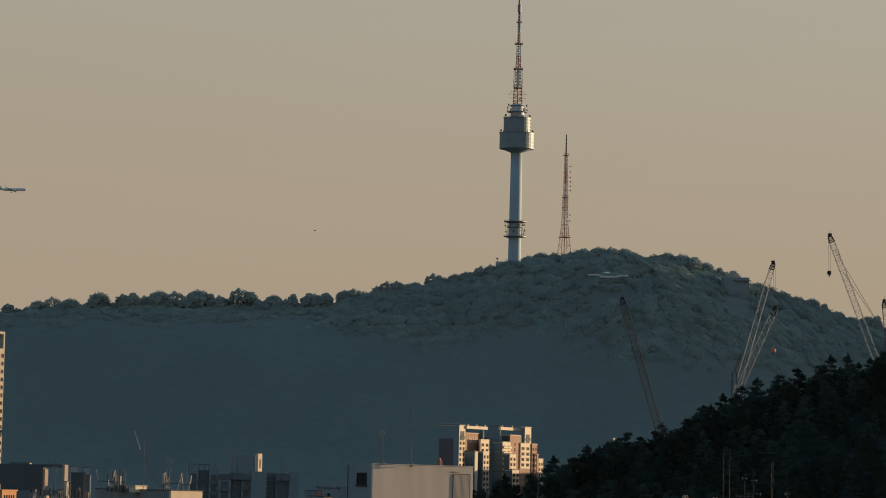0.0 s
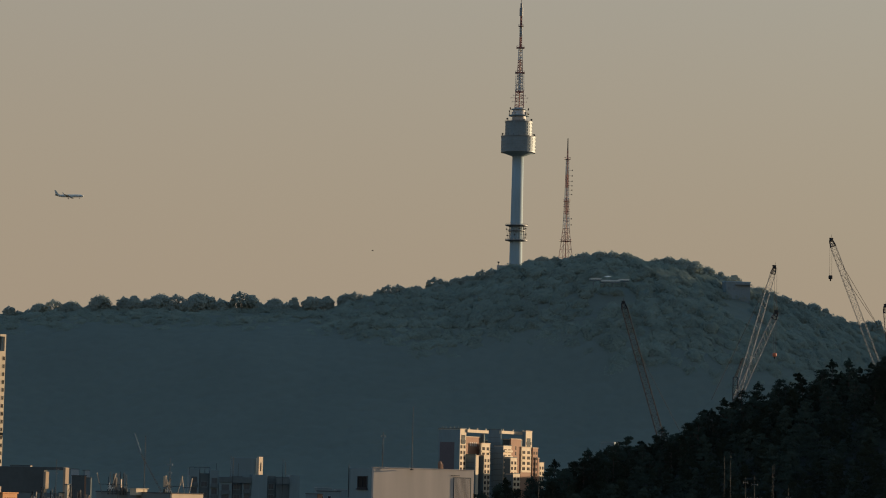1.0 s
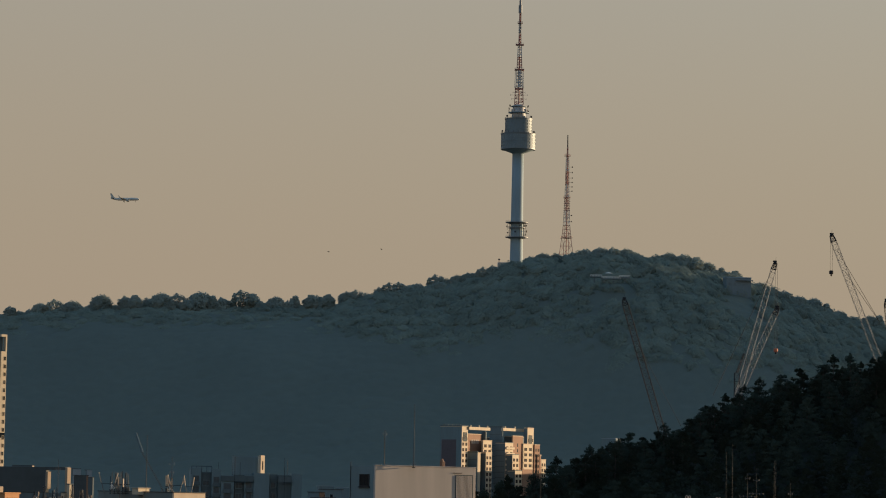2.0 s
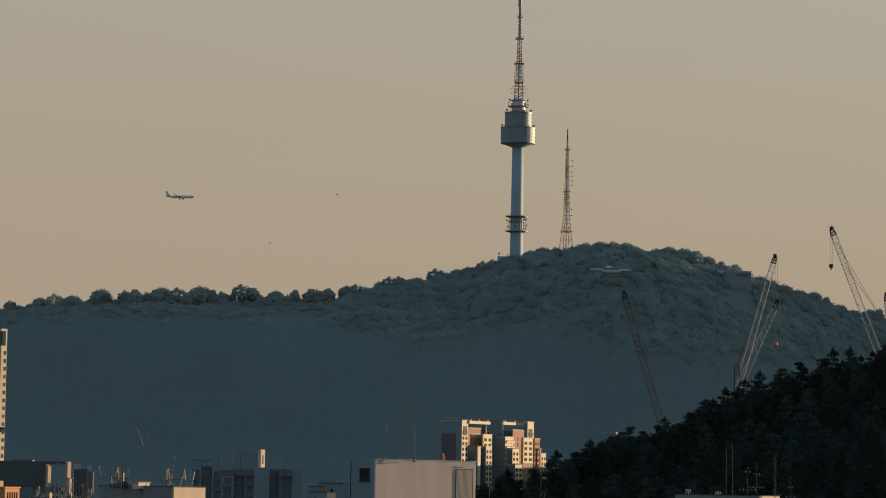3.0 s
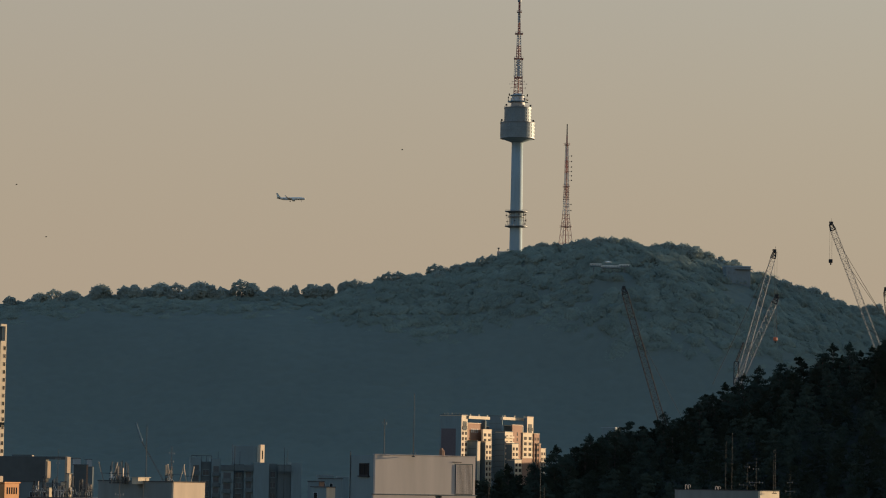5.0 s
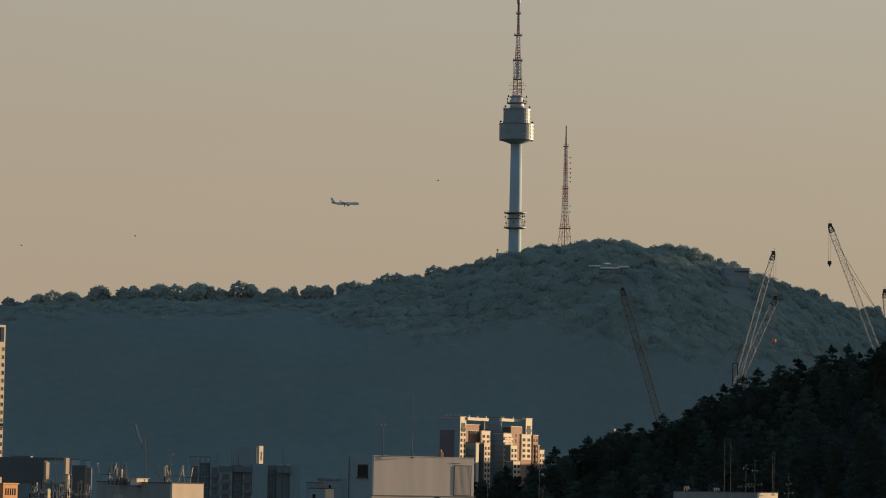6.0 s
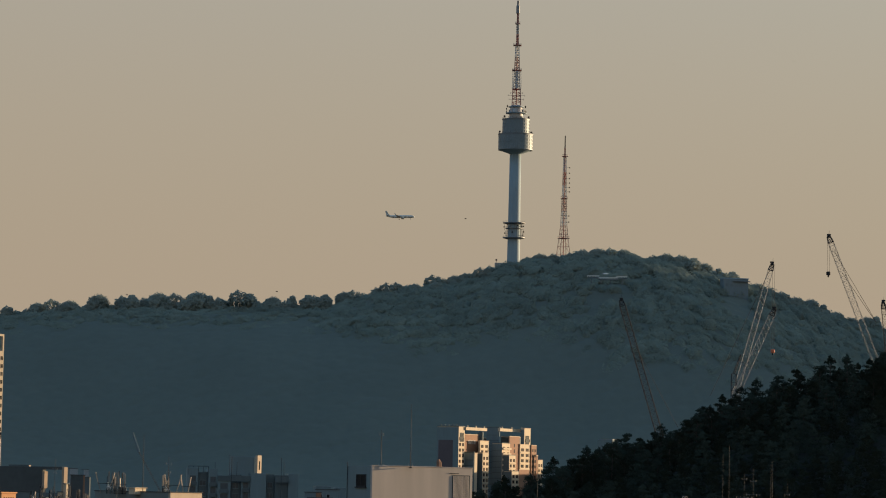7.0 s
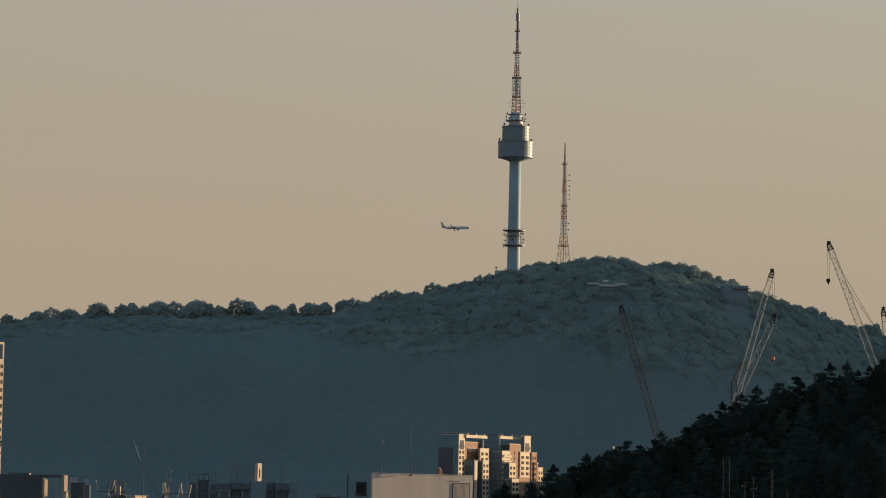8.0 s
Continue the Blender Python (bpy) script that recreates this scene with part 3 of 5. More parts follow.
    for z0, z1, w0, w1, n, mat in mast:
        sec = part("mast_section", lattice(bmesh.new(), (0, 0, z0), (0, 0, z1), w0, w1, n, 0.36, 0.2), mat, t)
        part("mast_core", lathe(bmesh.new(), [(0.55 if z0 < 190 else 0.4, z0), (0.5 if z0 < 190 else 0.38, z1)], 8), mat, sec)
    for h, w in ((169.5, 8.4), (192, 7.2), (211.5, 4.4), (152.5, 7.6)):
        p = part("mast_platform", boxed(-w / 2, w / 2, -w / 2, w / 2, h - 0.3, h + 0.2), M_MASTRED, t)
        bm = bmesh.new()
        for sx in (-1, 1):
            for sy in (-1, 1):
                tube(bm, (sx * w / 2.1, sy * w / 2.1, h), (sx * w / 2.1, sy * w / 2.1, h + 1.4), 0.12, None, 4)
            tube(bm, (sx * w / 2.1, -w / 2.1, h + 1.4), (sx * w / 2.1, w / 2.1, h + 1.4), 0.1, None, 4)
            tube(bm, (-w / 2.1, sx * w / 2.1, h + 1.4), (w / 2.1, sx * w / 2.1, h + 1.4), 0.1, None, 4)
        part("railing", bm, M_BAND, p)
    for i in range(8):
        for a in range(4):
            h, r = 153.6 + i * 1.95, 3.7 - 0.06 * i
            q = pose(0, 0, 0, 0, 0, 90 * a)
            part("panel_antenna", boxed(r, r + 0.45, -1.3, 1.3, h, h + 1.35, q), M_MASTWHITE, t)
    for h, w in ((143.5, 13), (147.0, 15), (149.2, 11)):
        bm = tube(bmesh.new(), (-w / 2, 0, h), (w / 2, 0, h), 0.13)
        tube(bm, (0, -w / 2, h), (0, w / 2, h), 0.13)
        for s in (-1, 1):
            tube(bm, (s * w / 2, 0, h - 0.8), (s * w / 2, 0, h + 0.8), 0.13)
        part("cross_arm", bm, M_STEEL, t)
    for i in range(6):
        part("dipole_ring", lathe(bmesh.new(), [(0.8, 203 + i * 1.5), (1.5, 203.2 + i * 1.5), (1.5, 203.5 + i * 1.5), (0.8, 203.7 + i * 1.5)], 10), M_STEEL, t)
    part("top_drum", lathe(bmesh.new(), [(1.0, 220.5), (1.6, 220.8), (1.6, 227.6), (1.0, 228)], 14), M_STEEL, t, "grey cylindrical antenna cover")
    part("top_pole", lathe(bmesh.new(), [(0.9, 228), (1.0, 232), (0.35, 232.3), (0.15, 240)], 10), M_STEEL, t)


def lattice_mast():
    x, y, z = 110.98, 2850, 268.69
    t = thing("lattice_mast", pose(x, y, z, 0, 0, 20), "red and white steel lattice broadcasting mast on the summit", "mast")
    legs = [(-14, 15.5, 12.5, 6.4, 4, M_MASTRED), (15.5, 27, 6.4, 4.6, 3, M_MASTRED), (27, 40, 4.6, 3.6, 4, M_MASTWHITE), (40, 52, 3.6, 3.0, 5, M_MASTRED), (52, 64, 3.0, 2.6, 5, M_MASTWHITE), (64, 76, 2.6, 2.3, 6, M_MASTRED), (76, 90, 2.3, 1.9, 7, M_MASTWHITE), (90, 98, 0.9, 0.8, 5, M_MASTRED), (98, 109, 0.6, 0.4, 6, M_DARKSTEEL)]
    for z0, z1, w0, w1, n, mat in legs:
        s = part("mast_section", lattice(bmesh.new(), (0, 0, z0), (0, 0, z1), w0, w1, n, 0.22 if z0 < 90 else 0.16, 0.13), mat, t)
        if z0 < 90:
            part("mast_core", lathe(bmesh.new(), [(0.5, z0), (0.42, z1)], 8), M_MASTRED, s)
    for h, w in ((15.5, 8.6), (52, 5), (90, 4.6)):
        p = part("mast_platform", boxed(-w / 2, w / 2, -w / 2, w / 2, h - 0.2, h + 0.25), M_MASTRED, t)
        bm = bmesh.new()
        for sx in (-1, 1):
            for sy in (-1, 1):
                tube(bm, (sx * w / 2.1, sy * w / 2.1, h), (sx * w / 2.1, sy * w / 2.1, h + 1.6), 0.1, None, 4)
            tube(bm, (sx * w / 2.1, -w / 2.1, h + 1.6), (sx * w / 2.1, w / 2.1, h + 1.6), 0.1, None, 4)
            tube(bm, (-w / 2.1, sx * w / 2.1, h + 1.6), (w / 2.1, sx * w / 2.1, h + 1.6), 0.1, None, 4)
        part("railing", bm, M_MASTRED, p)
    for i in range(9):
        h = 34 + i * 2.1
        part("dipole_arm", boxed(-3.2, 3.2, -0.1, 0.1, h, h + 0.3), M_STEEL, t)
    for h in (30.5, 36.0, 58, 62, 66, 70, 75, 80):
        c = Vector((3.9, -1.4, h))
        d = part("drum_antenna", tube(bmesh.new(), c, c + Vector((0.7, -0.25, 0)), 0.62, 0.62, 10), M_DARKSTEEL, t)
        part("drum_arm", tube(bmesh.new(), (0.8, -0.3, h), c, 0.1, None, 4), M_STEEL, d)


tower()
lattice_mast()


# ---- buildings on the mountain ----
def place(x, y, dz=0.0):
    return float(relief(x, y)) + dz


def hillside_station():
    x, y = 243.98, 2712
    top = 242.06
    t = thing("hillside_station", pose(x, y, 0, 0, 0, 12), "grey concrete station building among hillside trees", "building")
    part("wall", boxed(0, 22, 0, 12, top - 34, top - 1, None, 0.1), M_STATION, t)
    part("roof", boxed(-0.3, 22.3, -0.3, 12.3, top - 1, top, None, 0.1), M_SHAFT, t)
    part("canopy", boxed(8, 23, -2.0, 0, top - 3.0, top - 2.4), M_BAND, t)
    for i in range(5):
        part("window", boxed(1.6 + i * 4.2, 4.6 + i * 4.2, -0.08, 0.1, top - 7.5, top - 5), M_POD, t)
    part("lower_wall", boxed(12, 20, -3, 0.4, top - 36, top - 22), M_WALLGREY, t)


def viewing_deck():
    y = 2660
    x, z = 139.74, 236.1
    t = thing("viewing_deck", pose(x, y, z), "pale railed viewing deck on the mountain slope", "deck")
    for a, b, dz in ((-15.5, -5.5, 0.8), (-6, 10, -0.6), (9, 18, 0.6)):
        s = part("deck_slab", boxed(a, b, -2.5, 5, dz - 1.0, dz - 0.5), M_BAND, t)
        part("rail", boxed(a, b, -2.5, -2.35, dz + 0.5, dz + 1.0), M_RAIL, s)
        for i in range(int((b - a) / 1.3) + 1):
            part("baluster", boxed(a + i * 1.3, a + i * 1.3 + 0.35, -2.5, -2.3, dz - 0.5, dz + 0.8), M_RAIL, s)
    for px in (-12, -4, 4, 14):
        part("pile", boxed(px - 0.3, px + 0.3, 0, 0.6, -5, -0.8), M_STEEL, t)
    part("pavilion_roof", lathe(bmesh.new(), [(3.2, 3.2), (2.0, 3.7), (0.3, 4.2)], 8), M_RAIL, t)
    for s in (-1, 1):
        part("pavilion_post", tube(bmesh.new(), (s * 2.2, -1.2, -0.6), (s * 2.2, -1.2, 3.3), 0.15), M_STEEL, t)


hillside_station()
viewing_deck()


# ---- cranes on the building site behind the near hill ----
def crane(name, y, foot, head, w, mat, label, bays, lines=(), hook=None, hook_mat=None, leg=0.092):
    """A crawler crane with a long lattice boom; foot and head are (x, z)."""
    fx, fz = foot
    gz = place(fx, y)
    t = thing(name, pose(fx, y, gz), label, "crane", "construction cranes")
    h = fz - gz
    hx, hz = head[0] - fx, head[1] - gz
    side = 1 if hx > 0 else -1
    for s in (-1, 1):
        part("track", boxed(-4, 4, s * 2.4 - 0.6, s * 2.4 + 0.6, 0, 1.5, None, 0.3), M_DARKSTEEL, t)
    part("car_body", boxed(-5.5, 2.5, -1.6, 1.6, 1.5, max(h, 3.6), None, 0.15), mat, t)
    part("cab", boxed(0.6, 2.6, 1.7, 3.0, 1.7, 4.2, None, 0.15), M_GLASS, t)
    part("counterweight", boxed(-side * 5.2 - 1.4, -side * 5.2 + 1.4, -2.2, 2.2, 1.7, 4.0, None, 0.1), M_DARKSTEEL, t)
    b = part("boom", lattice(bmesh.new(), (0, 0, h), (hx * 0.97, 0, h + (hz - h) * 0.97), w, w * 0.85, bays, leg, leg * 0.6), mat, t)
    d = Vector((hx, 0, hz - h)).normalized()
    n = Vector((-d.z, 0, d.x))
    e = Vector((hx, 0, hz))
    bm = lattice(bmesh.new(), e - d * 3.2, e, w * 0.85, w * 0.5, 2, 0.2, 0.14)
    box(bm, e.x - 0.65, e.x + 0.65, -0.7, 0.7, e.z - 0.7, e.z + 0.4, None, 0.15)
    box(bm, e.x - side * 0.2 - 0.9, e.x - side * 0.2 + 0.9, -0.3, 0.3, e.z + 0.4, e.z + 1.1)
    part("boom_head", bm, M_DARKSTEEL, b)
    part("warning_lamp_pole", tube(bmesh.new(), e, e + Vector((0.4, 0, 2.6)), 0.07), M_DARKSTEEL, b)
    for f0, (lx, lz) in lines:
        a = Vector((hx * f0, 0, h + (hz - h) * f0))
        part("pendant_line", tube(bmesh.new(), a, (lx - fx, 0.3, lz - gz), 0.1, None, 4), M_DARKSTEEL, t)
    if hook:
        kx, kz = hook[0] - fx, hook[1] - gz
        k = part("hook_block", boxed(kx - 0.95, kx + 0.95, -0.6, 0.6, kz - 0.8, kz + 1.0, None, 0.3), hook_mat or M_DARKSTEEL, t)
        part("hook", lathe(bmesh.new(), [(0.12, -1.8), (0.45, -1.3), (0.25, -0.8)], 8), M_DARKSTEEL, k).location = (kx, 0, kz)
        for s in (-0.5, 0.5):
            part("hoist_rope", tube(bmesh.new(), (kx + s, 0, kz + 0.9), (kx + s, 0, hz), 0.055, None, 4), M_DARKSTEEL, k)
    return t


crane("crawler_crane", 1500, (139.27, 94.48), (157.95, 163.25), 2.7, M_STEEL, "grey lattice-boom crawler crane, boom steeply raised", 26,
      lines=((0.99, (129.05, 99.66)),), hook=(158.58, 121.59), hook_mat=M_ORANGE)
crane("crawler_crane", 1440, (133.19, 92.69), (152.85, 138.07), 2.9, M_WHITE, "pale lattice-boom crawler crane with a short boom", 18)
crane("crawler_crane", 1480, (208.67, 106.95), (181.99, 175.21), 2.9, M_WHITE, "tall pale lattice-boom crane with hanging hook block", 28,
      lines=((0.9, (204.52, 136)), (0.75, (204.79, 135.21))), hook=(182.12, 157.66))
crane("crawler_crane", 1650, (117.49, 79.22), (94.8, 154.02), 3.4, M_CRANEY, "old brown lattice-boom crane beside the pine hill", 26, leg=0.15,
      lines=((0.72, (125.63, 88.17)),))
crane("crawler_crane", 1560, (223.3, 108.69), (219.15, 149.94), 2.4, M_CRANEY, "brown lattice-boom crane, boom nearly upright", 16)


def small_derrick():
    y = 1470
    x = 137.46
    top, z = 109.35, place(137.46, 1470)
    t = thing("derrick", pose(x, y, z), "small dark lattice derrick with a raised jib", "crane")
    part("post", lattice(bmesh.new(), (0, 0, 0), (0, 0, top - z), 2.6, 2.2, 10, 0.16, 0.1), M_DARKSTEEL, t)
    part("jib", lattice(bmesh.new(), (0, 0, top - z), (3.2, 0, top - z + 9), 0.9, 0.5, 8, 0.12, 0.08), M_DARKSTEEL, t)


small_derrick()


def far_tower_crane():
    y = 1900
    x, z = -166.9, 0
    t = thing("tower_crane", pose(x, y, place(x, y)), "distant red and white luffing tower crane", "crane", "construction cranes")
    g = place(x, y)
    bx, bz = -178.23 - x, 72.7 - g
    part("mast", lattice(bmesh.new(), (2, 0, 0), (2, 0, 49.93 - g), 2.2, 2.2, 10), M_STEEL, t)
    part("boom", lattice(bmesh.new(), (2, 0, 49.93 - g), (bx, 0, bz), 0.6, 0.5, 14, 0.05, 0.03), M_CRANEY, t)
    part("boom_tip", tube(bmesh.new(), (bx, 0, bz), (-182.23 - x, 0, 84.14 - g), 0.9, 0.6, 6), M_APARTMENT, t)


far_tower_crane()


# ---- buildings of the city ----
def facade_window(parent, m, w, h, mat_frame=M_FRAME, mullions=1, sill=True, glass=M_GLASS):
    """A framed window set on a wall: m puts its lower corner on the wall, x along it, -y outwards."""
    bm = bmesh.new()
    e = min(0.09, w * 0.09)
    for a, b, c, d in ((0, w, 0, e), (0, w, h - e, h), (0, e, e, h - e), (w - e, w, e, h - e)):
        box(bm, a, b, -0.07, 0.02, c, d)
    for i in range(mullions):
        c = w * (i + 1) / (mullions + 1)
        box(bm, c - e / 3, c + e / 3, -0.06, 0.0, e, h - e)
    ob = part("window", bm, mat_frame, parent)
    ob.matrix_basis = m
    part("pane", boxed(e, w - e, -0.035, -0.012, e, h - e), glass, ob)
    if sill:
        part("sill", boxed(-0.08, w + 0.08, -0.16, 0, -0.1, 0), mat_frame, ob)
    return ob


def turned(x, y, z, rz):
    return pose(x, y, z, 0, 0, rz)


def whip(parent, x, y, z0, z1, r=0.03):
    part("whip_antenna", tube(bmesh.new(), (x, y, z0), (x, y, z1), r, r * 0.6, 6), M_DARKSTEEL, parent)


def pole_antenna(x, y, z0, z1, label="thin dark whip antenna on a roof", r=0.03, arms=()):
    t = thing("roof_antenna", pose(x, y, z0), label, "antenna", "roof antennas")
    part("pole", tube(bmesh.new(), (0, 0, 0), (0, 0, z1 - z0), r, r * 0.55, 6), M_DARKSTEEL, t)
    part("foot", boxed(-0.15, 0.15, -0.15, 0.15, 0, 0.08), M_DARKSTEEL, t)
    for h, w, n in arms:
        bm = tube(bmesh.new(), (-w / 2, 0, h), (w / 2, 0, h), r * 0.6, None, 4)
        for i in range(n):
            c = -w / 2 + w * i / max(1, n - 1)
            tube(bm, (c, -0.25, h), (c, 0.25, h), r * 0.45, None, 4)
            tube(bm, (c, 0, h - 0.12), (c, 0, h + 0.12), r * 0.4, None, 4)
        part("crossbar", bm, M_STEEL, t)
    return t


# white rooftop house with a louvred panel
def white_house():
    d = 280
    x, top = -5.64, 52.54
    t = thing("white_house", turned(x, d, 0, 36), "white plastered rooftop house with a louvre panel", "building")
    L, Mw = 8.95 / 0.809, 2.25 / 0.588
    base = top - 3.45
    part("long_wall", boxed(0, L, 0, 0.25, base, top, None, 0.03), M_WALLWHITE, t, "stained white plaster wall in low sun")
    # shaded end of the white house: shade put into a blue-grey colour
    part("end_wall", boxed(0, 0.25, 0.254, Mw, 5, top - 0.02, None, 0.02), M_WALLBLUE, t, "white house's end wall coloured blue-grey for shade")
    part("back_wall", boxed(L - 0.25, L, 0.254, Mw, 5, top), M_WALLWHITE, t)
    part("rear_wall", boxed(0.25, L - 0.25, Mw - 0.25, Mw - 0.003, 5, top - 0.05), M_WALLWHITE, t)
    part("roof", boxed(0.253, L - 0.253, 0.253, Mw - 0.253, top - 0.5, top - 0.15), M_ROOF, t)
    part("parapet_cap", boxed(-0.04, L + 0.04, -0.04, 0.3, top + 0.002, top + 0.07, None, 0.02), M_WALLWHITE, t)
    part("lower_wall", boxed(-0.3, L * 0.585, -0.25, 0.0, 5, base - 0.06, None, 0.03), M_WALLWHITE, t)
    part("lower_wall", boxed(L * 0.645, L - 0.1, -0.25, 0.0, 5, base - 0.06, None, 0.03), M_WALLWHITE, t)
    part("recess", boxed(L * 0.585, L * 0.645, 0.05, 0.2, 5, base - 0.01), M_WALLBLUE, t)
    part("ledge", boxed(-0.35, L + 0.02, -0.3, -0.003, base - 0.06, base + 0.03, None, 0.015), M_WALLGREY, t)
    # louvre
    a, b = L * 0.803, L * 0.965
    z0, z1 = base + 0.12, top - 0.72
    # charcoal backing puts the shade of the slat gaps into its colour
    lv = part("louvre_frame", boxed(a - 0.1, b + 0.1, -0.012, -0.004, z0 - 0.08, z1 + 0.08), M_WALLDARK, t, "pale louvre panel in the wall")
    n = 14
    for i in range(n):
        c = a + (b - a) * i / n
        part("louvre_slat", boxed(c, c + (b - a) / n * 0.6, -0.05, -0.014, z0, z1), M_WALLWHITE, lv)
    part("wall_hook", boxed(a - 0.4, a + 0.6, -0.05, -0.003, top - 0.52, top - 0.47), M_DARKSTEEL, t)
    # same dark backing for the shaded gaps of the lower louvre
    lo = part("lower_louvre", boxed(a - 0.1, b + 0.1, -0.264, -0.254, base - 2.2, base - 0.38), M_WALLDARK, t)
    for i in range(n):
        c = a + (b - a) * i / n
        part("louvre_slat", boxed(c, c + (b - a) / n * 0.6, -0.3, -0.266, base - 2.1, base - 0.42), M_WALLWHITE, lo)
    # window in the end wall: outwards is local -x
    facade_window(t, Matrix.Translation((0, Mw * 0.62, top - 1.85)) @ pose(0, 0, 0, 0, 0, -90), 0.88 / 0.588, 1.1, M_DARKSTEEL, 1)
    part("downpipe", tube(bmesh.new(), (-0.08, Mw - 0.1, 5), (-0.08, Mw - 0.1, top + 0.1), 0.035), M_DARKSTEEL, t)
    bm = boxed(L * 0.69, L * 0.70 + 0.25, 0.5, 0.9, top - 0.15, top + 0.55, None, 0.05)
    tube(bm, (L * 0.7, 0.7, top + 0.5), (L * 0.7, 0.7, top + 0.75), 0.2, 0.12, 8)
    part("roof_vent", bm, M_BROWN, t)


white_house()
pole_antenna(-4.88, 281.2, 52.56 - 0.2, 55.71, r=0.035, arms=((3.0, 0.35, 2), (0.25, 0.5, 2)))
pole_antenna(-2.28, 282, 52.62 - 0.2, 58.09, r=0.032, arms=((0.3, 0.4, 2),))
pole_antenna(-7.78, 279, 38, 52.84, r=0.035)
for u, ztop in ((5.25, 52.02), (10.59, 52.87), (11, 49.94)):
    pole_antenna(u, 330, 30, ztop, "slender steel mast before the pine hill", 0.035)


# rooftop block with antenna brackets
def flat_roof_block(name, u_x, d, top, rz, L, Mw, wall, label, parapet=0.25, lit=None):
    t = thing(name, turned(u_x, d, 0, rz), label, "building")
    # sunlight and shade put into the walls: lit for the sunny one, wall elsewhere
    part("sunny_wall", boxed(0, L, 0, 0.25, 5, top, None, 0.03), lit or wall, t)
    part("shaded_wall", boxed(0, 0.25, 0.253, Mw, 5, top - 0.003, None, 0.02), wall, t)
    part("rear_wall", boxed(L - 0.25, L, 0.253, Mw, 5, top - 0.003), wall, t)
    part("back_wall", boxed(0.253, L - 0.253, Mw - 0.25, Mw - 0.004, 5, top - 0.004), wall, t)
    part("roof", boxed(0.253, L - 0.253, 0.253, Mw - 0.253, top - 0.6, top - parapet), M_ROOF, t)
    part("coping", boxed(-0.05, 0.3, 0.31, Mw + 0.05, top + 0.003, top + 0.09), M_ROOF, t)
    part("coping", boxed(-0.05, L + 0.05, -0.05, 0.3, top + 0.003, top + 0.09), M_ROOF, t)
    return t


T1 = 49.8
flat_roof_block("flat_roof_block", -25.06, 300, T1, 48, 2.79 / 0.669, 7.88 / 0.743, M_SHADEPLASTER, "grey rooftop block with one sunlit end", lit=M_SAND)


def cell_rack(x, y, z, w, h, poles, seed, label, panels=0.4):
    """A rack of upright panel antennas on tilted brackets."""
    rng = np.random.default_rng(seed)
    t = thing("antenna_rack", pose(x, y, z), label, "antenna", "roof antenna racks")
    bm = bmesh.new()
    for s in (0.1, h * 0.45):
        tube(bm, (-w / 2, 0, s), (w / 2, 0, s), 0.03, None, 5)
        tube(bm, (-w / 2, 0.5, s), (w / 2, 0.5, s), 0.03, None, 5)
    part("frame", bm, M_DARKSTEEL, t)
    for i in range(poles // 3 + 1):
        a, s = rng.uniform(-w / 2, w / 2 - 0.35), h * rng.uniform(0.3, 0.9)
        bm = tube(bmesh.new(), (a, -0.15, s * 0.4), (a + rng.uniform(-0.25, 0.25), -0.15, s), 0.022, None, 5)
        tube(bm, (a + 0.3, -0.15, s * 0.5), (a - 0.05, -0.15, s * 0.95), 0.02, None, 5)
        tube(bm, (a - 0.12, -0.15, s * 0.6), (a + 0.4, -0.15, s * 0.6), 0.02, None, 5)
        # every third bracket is white in place of a sunlit rim
        part("bracket", bm, M_RAIL if i % 3 == 0 else M_GALV, t)
    for i in range(poles):
        px = -w / 2 + w * (i + 0.2 + 0.6 * rng.random()) / poles
        hh = h * (0.7 + 0.35 * rng.random())
        py = 0.5 * (i % 2)
        o = part("pole", tube(bmesh.new(), (px, py, 0), (px + rng.normal() * 0.1, py, hh), 0.03, None, 6), M_GALV if i % 3 else M_DARKSTEEL, t)
        # some panels sand-coloured, with the glow of low sun in the colour
        if rng.random() < panels:
            part("panel", boxed(-0.085, 0.085, -0.05, 0.05, hh * 0.45, hh * 0.97, pose(px, py - 0.16, 0, 0, 0, 50 + rng.normal() * 15), 0.02), M_SAND if rng.random() < 0.28 else M_DARKSTEEL if rng.random() < 0.5 else M_GALV, o)
        if rng.random() < 0.6:
            part("radio_box", boxed(px - 0.1, px + 0.12, py + 0.04, py + 0.2, hh * 0.15, hh * 0.35, None, 0.02), M_WALLGREY, o)
    return t


def tilted_arms(x, y, z, spread, h, label):
    t = thing("antenna_bracket", pose(x, y, z), label, "antenna", "roof antenna racks")
    for a in (-spread, spread):
        arm = part("arm", tube(bmesh.new(), (a * 0.4, 0, 0), (a, 0, h), 0.035, None, 5), M_GALV, t)
        q = pose(a * 0.78, 0, h * 0.55, 0, math.degrees(math.atan2(a * 0.6, h)), 0)
        part("panel", boxed(-0.05, 0.05, -0.05, 0.04, 0, h * 0.5, q @ pose(0, 0, 0, 0, 0, 48), 0.02), M_SAND, arm)
    part("crossbar", tube(bmesh.new(), (-spread * 0.8, 0, h * 0.5), (spread * 0.8, 0, h * 0.5), 0.025, None, 5), M_DARKSTEEL, t)


ZR = T1 - 0.25
cell_rack(-30.6, 304, ZR, 1.9, 2.15, 15, 3, "crowded rack of panel antennas on a flat roof")
tilted_arms(-31.63, 303.5, ZR, 0.85, 2.0, "pair of tilted antenna arms on a flat roof")
tilted_arms(-25.02, 302, ZR, 0.75, 1.9, "pair of tilted antenna arms on a flat roof")
cell_rack(-25.7, 302.5, ZR, 0.8, 1.9, 5, 9, "small rack of panel antennas on a flat roof", 0.5)
